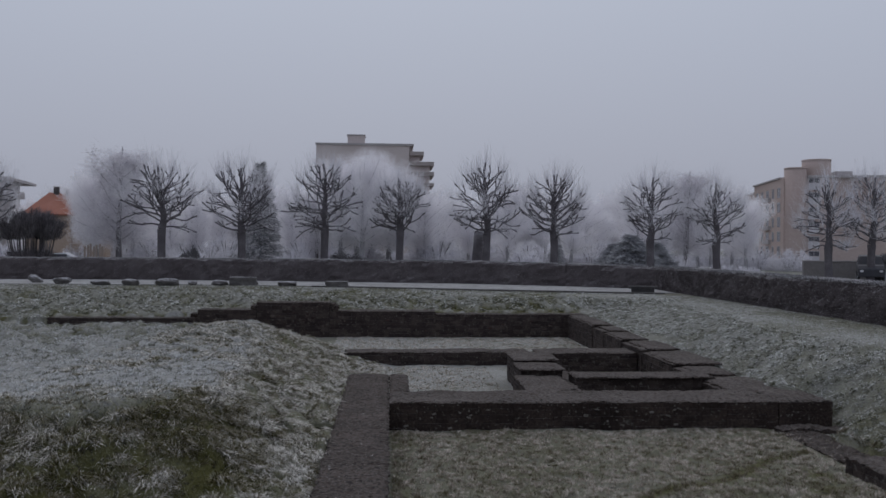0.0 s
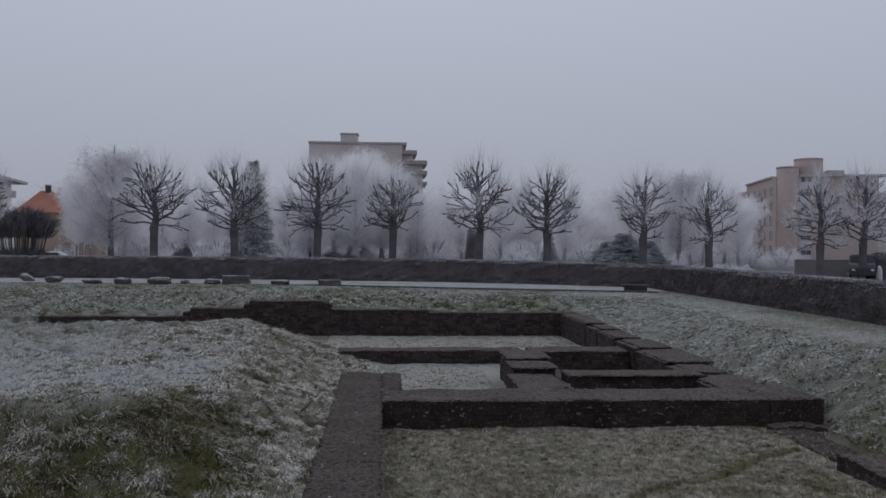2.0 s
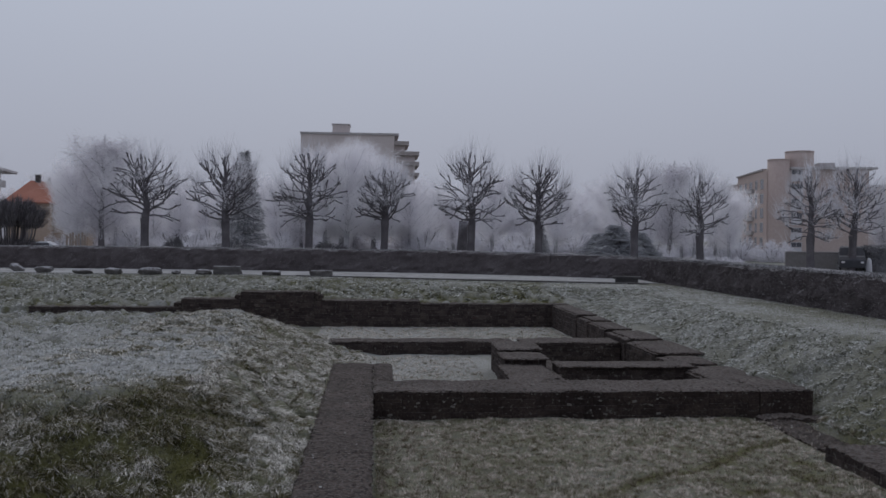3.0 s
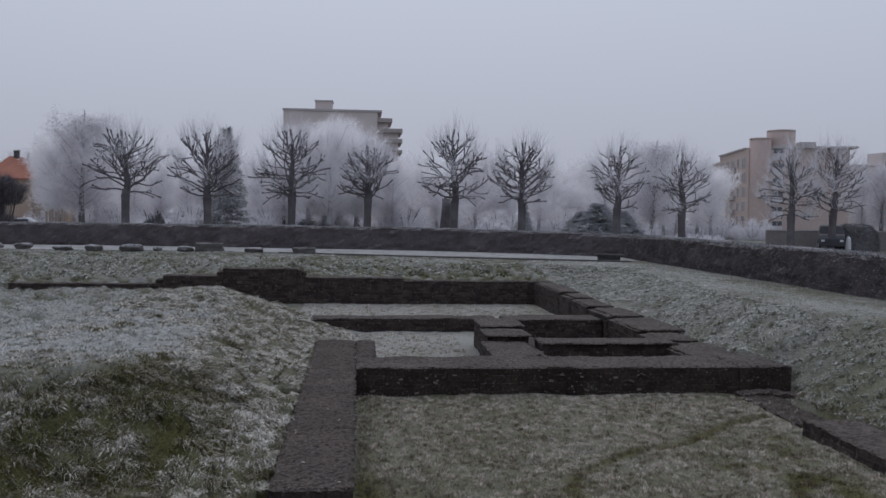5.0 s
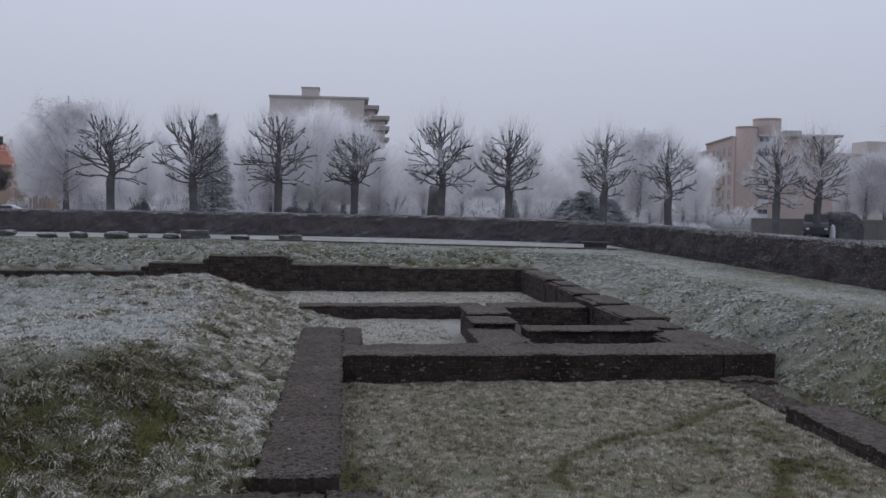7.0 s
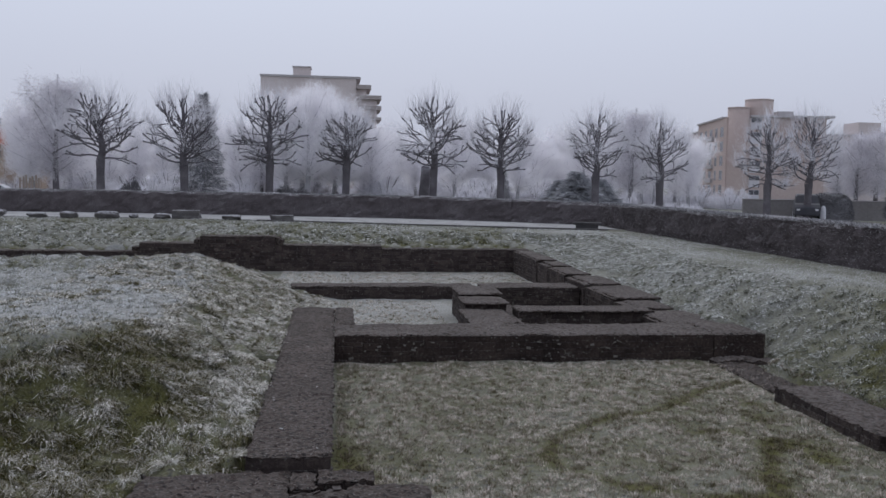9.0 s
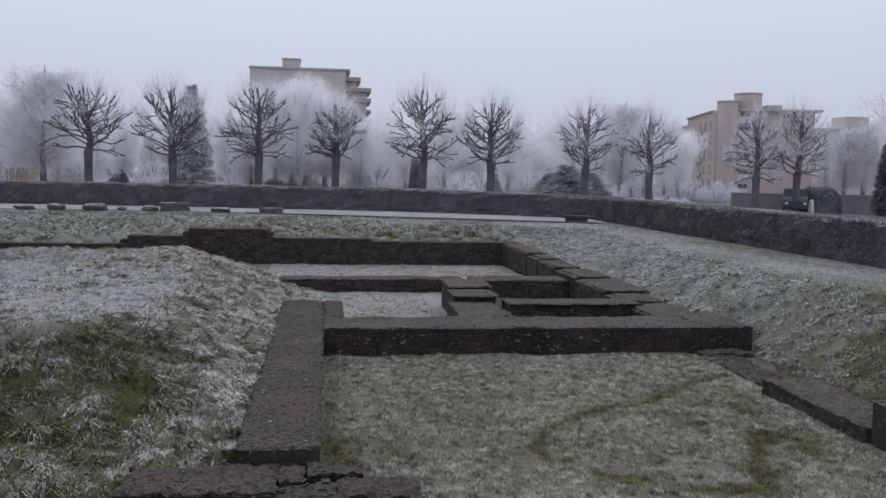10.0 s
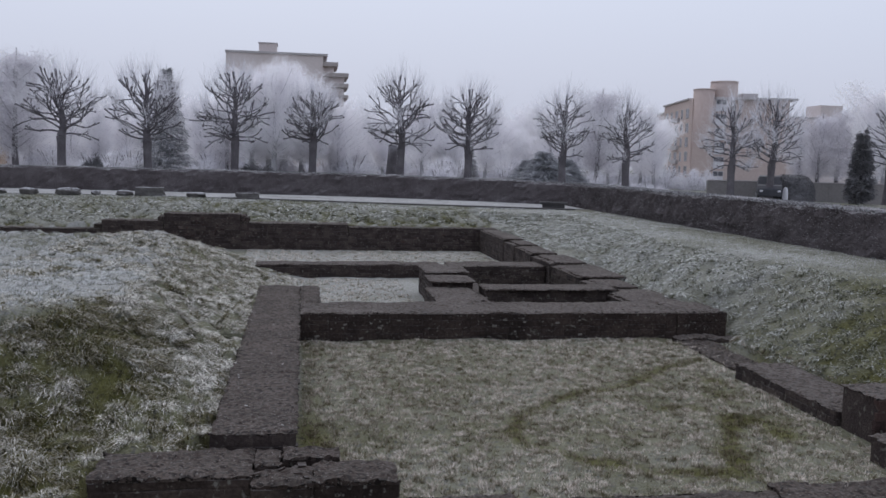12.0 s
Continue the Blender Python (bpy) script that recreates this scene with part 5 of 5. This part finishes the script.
WHITE_SHRUB = shrub_meshes(312, 4.2, 3.4, M_TWIG)
# white bushes added to fill the trunk gaps in place of mist
for k in range(44):
    x, y = at_heading(125 + 30 * k + rng.uniform(-12, 12), rng.uniform(96, 126))
    s = rng.uniform(0.6, 1.0)
    plant("shrub", WHITE_SHRUB, ("stem", "crown"), x, y, k, (s * 1.2, s * 1.2, s), "added hoarfrosted thicket standing in for mist between the trunks", "shrub", "hoarfrosted thicket")


# ---------------------------------------------------------------- buildings in the mist
def window(parent, m, w, h, mat_frame=None, name="window"):
    """A window set in a facade whose outside looks towards -y of m."""
    fr = Bag()
    for dims in ((-w / 2, w / 2, -0.06, 0.1, -0.07, 0.0), (-w / 2, w / 2, -0.06, 0.1, h, h + 0.07), (-w / 2 - 0.07, -w / 2, -0.06, 0.1, -0.07, h + 0.07), (w / 2, w / 2 + 0.07, -0.06, 0.1, -0.07, h + 0.07),
                 (-0.03, 0.03, -0.05, 0.1, 0, h)):
        fr.box(*dims)
    f = part(name, fr.mesh("window", mat_frame or M_WHITE), parent, m=m)
    part("pane", box_mesh("pane", M_WINDOW, -w / 2, w / 2, -0.02, 0.02, 0, h), f, "dim glass pane")
    return f


def terrace_block():
    """Tall tan apartment block whose upper storeys step out in terraces on one side."""
    b = thing("apartment_building", "tall tan apartment block with stepped terraces fading into the mist", "building", pose(-4, 247, 0))
    part("wall", box_mesh("wall", M_TAN_HAZED, -16.8, 9.4, 0, 16, 0, 30.9), b)
    part("roof", box_mesh("roof", M_SLAB, -17.0, 10.6, -0.3, 16.3, 30.9, 31.5), b, "flat concrete roof slab")
    part("lift_house", box_mesh("lift_house", M_TAN_HAZED, -8.1, -3.3, 2, 8, 31.5, 33.9), b)
    part("lift_house_roof", box_mesh("roof", M_SLAB, -8.3, -3.1, 1.8, 8.2, 33.9, 34.2), b)
    for k in range(10):
        z = 28.3 - 2.85 * k
        x = (13.5, 16.4, 16.4, 16.4)[min(k, 3)]
        part("terrace", bevel_mesh(box_mesh("terrace", M_TAN_HAZED, 9.45, x - 1.2, 1, 14, z - 2.6, z - 0.1), 0.05), b)
        part("terrace_slab", box_mesh("terrace_slab", M_PARAPET, 9.45, x, -0.6, 15, z - 0.1, z + 1.0 if k < 3 else z + 0.7), b, "concrete terrace parapet")


def corner_block():
    """Brown apartment block with round stair towers, white stair windows and a receding side."""
    b = thing("apartment_building", "brown apartment block with round stair towers and white stairwell windows", "building", pose(74, 160, -0.3, 0, 0, -10.6))
    part("wall", box_mesh("wall", M_TAN, 0, 18.5, 0, 24, -0.2, 16.0), b)
    part("wing", box_mesh("wing", M_TAN, 0.3, 12, 24.01, 36, -0.2, 14.6), b, "lower rear wing")
    part("roof", box_mesh("roof", M_SLAB, 4.2, 19.7, -1.0, 24.3, 16.0, 16.4), b, "flat roof slab with overhang")
    part("side_roof", box_mesh("side_roof", M_SLAB, -0.3, 4.0, 2.5, 24.3, 16.0, 16.3), b)
    part("wing_roof", box_mesh("wing_roof", M_SLAB, 0.0, 12.3, 24.31, 36.3, 14.604, 14.9), b)
    for x, r, z, n, foot in ((2.2, 2.0, 17.8, 20, -0.2), (6.6, 2.6, 19.5, 24, 16.2)):
        bag = Bag()
        yy = 0.4 if foot < 1 else 2.6
        bag.tube([(x, yy, foot), (x, yy, (z + foot) * 0.5), (x, yy, z - 0.15)], [r, r, r], n)
        part("stair_tower", bag.mesh("stair_tower", M_TAN, True), b)
        bag = Bag()
        bag.tube([(x, yy, z - 0.15), (x, yy, z), (x, yy, z + 0.1)], [r + 0.06, r + 0.06, r + 0.02], n)
        part("tower_cap", bag.mesh("tower_cap", M_TAN), b)
    part("roof_hut", box_mesh("roof_hut", M_SLAB, 10.0, 13.0, 2, 6, 16.5, 17.4), b)
    for k in range(6):
        window(b, pose(5.5, -0.04, 1.35 + 2.75 * k), 1.9, 0.85)
        part("window_band", box_mesh("window_band", M_WHITE, 4.5, 6.5, -0.12, -0.004, 0.0 + 2.75 * k, 1.22 + 2.75 * k), b, "white panel below stair window")
    for k in range(5):
        z = 1.3 + 2.8 * k
        for j in range(5):
            window(b, pose(-0.02, 3.4 + 4.4 * j, z, 0, 0, -90), (2.1, 1.4)[j % 2], 1.8, M_SLAB)
        part("balcony", box_mesh("balcony", M_SLAB, -0.5, -0.004, 9.6, 14.4, z - 0.5, z + 0.35), b, "shallow concrete balcony front")


def far_block():
    b = thing("apartment_building", "pale apartment block almost lost in the mist", "building", pose(112.5, 185, -0.3))
    part("wall", box_mesh("wall", M_TAN_HAZED, -8, 22, 0, 14, -0.1, 14.6), b)
    part("roof", box_mesh("roof", M_SLAB, -8.3, 22.3, -0.3, 14.3, 14.6, 15.0), b)
    part("lift_house", box_mesh("lift_house", M_TAN_HAZED, 4.8, 10.2, 1, 7, 15.1, 17.9), b)


def balcony_block():
    b = thing("apartment_building", "grey apartment block with projecting concrete balconies in the mist", "building", pose(-63.2, 130, 0, 0, 0, 8))
    part("wall", box_mesh("wall", M_GREYWALL, -14, 5.6, 0, 14, 0, 11.6), b)
    part("roof", box_mesh("roof", M_SLAB, -14.3, 8.0, -1.0, 14.3, 11.6, 12.0), b)
    for k in range(4):
        z = 0.6 + 2.8 * k
        part("balcony", box_mesh("balcony", M_SLAB, 2.0, 8.6, -1.6, -0.02, z, z + 1.0), b, "concrete balcony front")
        part("balcony_end", box_mesh("balcony_end", M_SLAB, 5.64, 8.6, 0, 5, z, z + 1.0), b)
        for j in range(4):
            window(b, pose(-11 + 4.4 * j, -0.02, z + 1.2), 1.6, 1.4)


def tiled_house():
    """Cream house with a hipped orange roof, two chimneys and a plain annex."""
    x, y = at_heading(96, 110)
    b = thing("house", "cream rendered house with hipped orange tile roof", "house", pose(x, y, 0, 0, 0, 10))
    w, d, e, r = 2.5, 4.0, 5.9, 8.7
    part("wall", box_mesh("wall", M_CREAM, -w, w, -d, d, 0, e), b)
    part("annex", box_mesh("annex", M_CREAM, w + 0.01, w + 4.0, -d + 1.0, d, 0, 5.2), b)
    part("annex_roof", box_mesh("annex_roof", M_SLAB, w + 0.01, w + 4.2, -d + 0.8, d, 5.204, 5.4), b)
    bag = Bag()
    o = 0.4
    base = [Vector(p) for p in ((-w - o, -d - o, e), (w + o, -d - o, e), (w + o, d + o, e), (-w - o, d + o, e), (-0.5, -0.6, r), (1.75, -0.4, r - 0.15))]
    low = [v - Vector((0, 0, 0.18)) for v in base[:4]]
    bag.add(base + low, [(0, 1, 5, 4), (1, 2, 5), (2, 3, 4, 5), (3, 0, 4), (0, 6, 7, 1), (1, 7, 8, 2), (2, 8, 9, 3), (3, 9, 6, 0), (6, 9, 8, 7)])
    part("roof", bag.mesh("roof", M_TILE), b, "orange tiled hipped roof")
    for cx, cz, cw in ((0.35, 0.65, 0.3), (1.65, 0.35, 0.14)):
        ch = part("chimney", box_mesh("chimney", M_KERB, cx - cw, cx + cw, -0.8, -0.3, r - 0.7, r + cz), b)
        part("chimney_cap", box_mesh("chimney_cap", M_SLAB, cx - cw - 0.06, cx + cw + 0.06, -0.86, -0.24, r + cz, r + cz + 0.1), ch)


terrace_block()
corner_block()
far_block()
balcony_block()
tiled_house()


# ---------------------------------------------------------------- parked cars, garden wall and posts beyond the hedge
def car(x, y, turn, paint, label, tall=1.0):
    c = thing("car", label, "car", Matrix.LocRotScale((x, y, lie(x, y)), Euler((0, 0, radians(turn))), (1, 1, tall)), group="parked cars")
    bm = bmesh.new()
    prof = [(-2.1, 0.35), (-2.15, 0.75), (-1.75, 0.92), (-1.0, 0.98), (-0.45, 1.40), (0.9, 1.46), (1.65, 1.05), (2.1, 0.98), (2.15, 0.4)]
    sides = []
    for s in (-0.85, 0.85):
        sides.append([bm.verts.new((px, s * (0.84 if pz > 1.2 else 1.0), pz)) for px, pz in prof])
    bm.faces.new(sides[0])
    bm.faces.new(list(reversed(sides[1])))
    for i in range(len(prof)):
        j = (i + 1) % len(prof)
        bm.faces.new((sides[0][j], sides[0][i], sides[1][i], sides[1][j]))
    bmesh.ops.recalc_face_normals(bm, faces=bm.faces[:])
    bmesh.ops.bevel(bm, geom=bm.edges[:], offset=0.07, segments=2, profile=0.6, affect="EDGES")
    me = bpy.data.meshes.new("body")
    bm.to_mesh(me)
    bm.free()
    me.materials.append(paint)
    part("body", me, c)
    for sy in (-1, 1):
        part("side_window", box_mesh("side_window", M_WINDOW, -0.6, 1.1, sy * 0.8 - 0.02, sy * 0.8 + 0.02, 1.02, 1.33), c, "dark side window")
        for wx in (-1.35, 1.35):
            bag = Bag()
            bag.tube([(wx, sy * 0.72, 0.32), (wx, sy * 0.80, 0.32), (wx, sy * 0.88, 0.32)], [0.32, 0.33, 0.29], 16)
            wh = part("wheel", bag.mesh("wheel", M_TYRE), c)
            bag = Bag()
            bag.tube([(wx, sy * 0.885, 0.32), (wx, sy * 0.90, 0.32)], [0.2, 0.18], 12)
            part("rim", bag.mesh("rim", M_CAR), wh)
        part("headlight", box_mesh("headlight", M_WHITE, -2.16, -2.08, sy * 0.62 - 0.11, sy * 0.62 + 0.11, 0.60, 0.70), c, "clear headlight")


x, y = at_heading(98, 72)
car(x, y, 6, M_CAR, "silver car parked behind the hedge")
x, y = at_heading(1540, 63.5)
car(x, y, 63, M_CAR_DARK, "dark grey high-roofed car parked beyond the hedge by the shrubs", 1.4)
x, y = at_heading(1422, 67)
part_wall = thing("garden_wall", "plain pale rendered garden wall beyond the hedge", "wall", pose(x, y, -0.3, 0, 0, -5))
for k in range(6):
    part("wall_panel", box_mesh("wall_panel", M_GARDENWALL, 5.0 * k + 0.01, 5.0 * k + 4.99, 0, 0.25, -0.1, 1.52), part_wall)
    part("coping", box_mesh("coping", M_SLAB, 5.0 * k, 5.0 * k + 5.0, -0.05, 0.3, 1.524, 1.59), part_wall)
for k in range(5):
    x, y = at_heading(1232 + 24 * k, 78 + 3 * (k % 3))
    plant("shrub", PALE_SHRUB, ("stem", "crown"), x, y, 2.1 * k, (0.6, 0.6, 0.42 + 0.05 * (k % 2)), "low rimed shrub in front of the brown block", "shrub", "shrubs behind the hedge")
# post by the fourth tree and white marker between the shrubs
x, y = at_heading(692, 58)
bag = Bag()
bag.tube([(0, 0, -0.1), (0, 0, 1.3), (0, 0, 1.42)], [0.09, 0.09, 0.05], 10)
p = new("wooden_post", bag.mesh("wooden_post", M_BARK))
p.matrix_basis = pose(x, y, 0)
tagged(p, "short dark wooden post behind the hedge", "post")
x, y = at_heading(1572, 62)
bag = Bag()
bag.tube([(0, 0, -0.1), (0, 0, 0.5), (0, 0, 0.8), (0, 0, 0.9)], [0.17, 0.17, 0.13, 0.04], 12)
p = new("marker_stone", bag.mesh("marker_stone", M_WHITE, True))
p.matrix_basis = Matrix.LocRotScale((x, y, lie(x, y)), None, (1.2, 1.2, 1.35))
tagged(p, "white rounded marker stone beyond the hedge", "post")

# plank fence beside the cream house and a thick old trunk
for k in range(7):
    x, y = at_heading(150 + 5.2 * k, 80)
    p = new("fence_plank", bevel_mesh(box_mesh("fence_plank", M_PLANK, -0.09, 0.09, -0.02, 0.02, -0.1, 2.0 + 0.12 * (k % 3)), 0.01))
    p.matrix_basis = pose(x, y, 0, 0, 1.5 * (k % 2), 4)
    tagged(p, "upright wooden plank standing by the house", "fence", group="fence planks")
x, y = at_heading(845, 64)
old = thing("tree_stump", "thick grey old trunk cut off behind the pollards", "tree", pose(x, y, 0))
bag = Bag()
bag.tube([(-0.08, 0, -0.1), (-0.05, 0, 0.8), (0.03, 0, 2.2), (0.08, 0, 3.3)], [0.5, 0.42, 0.36, 0.33], 12)
part("trunk", bag.mesh("trunk", M_BARK, True), old)
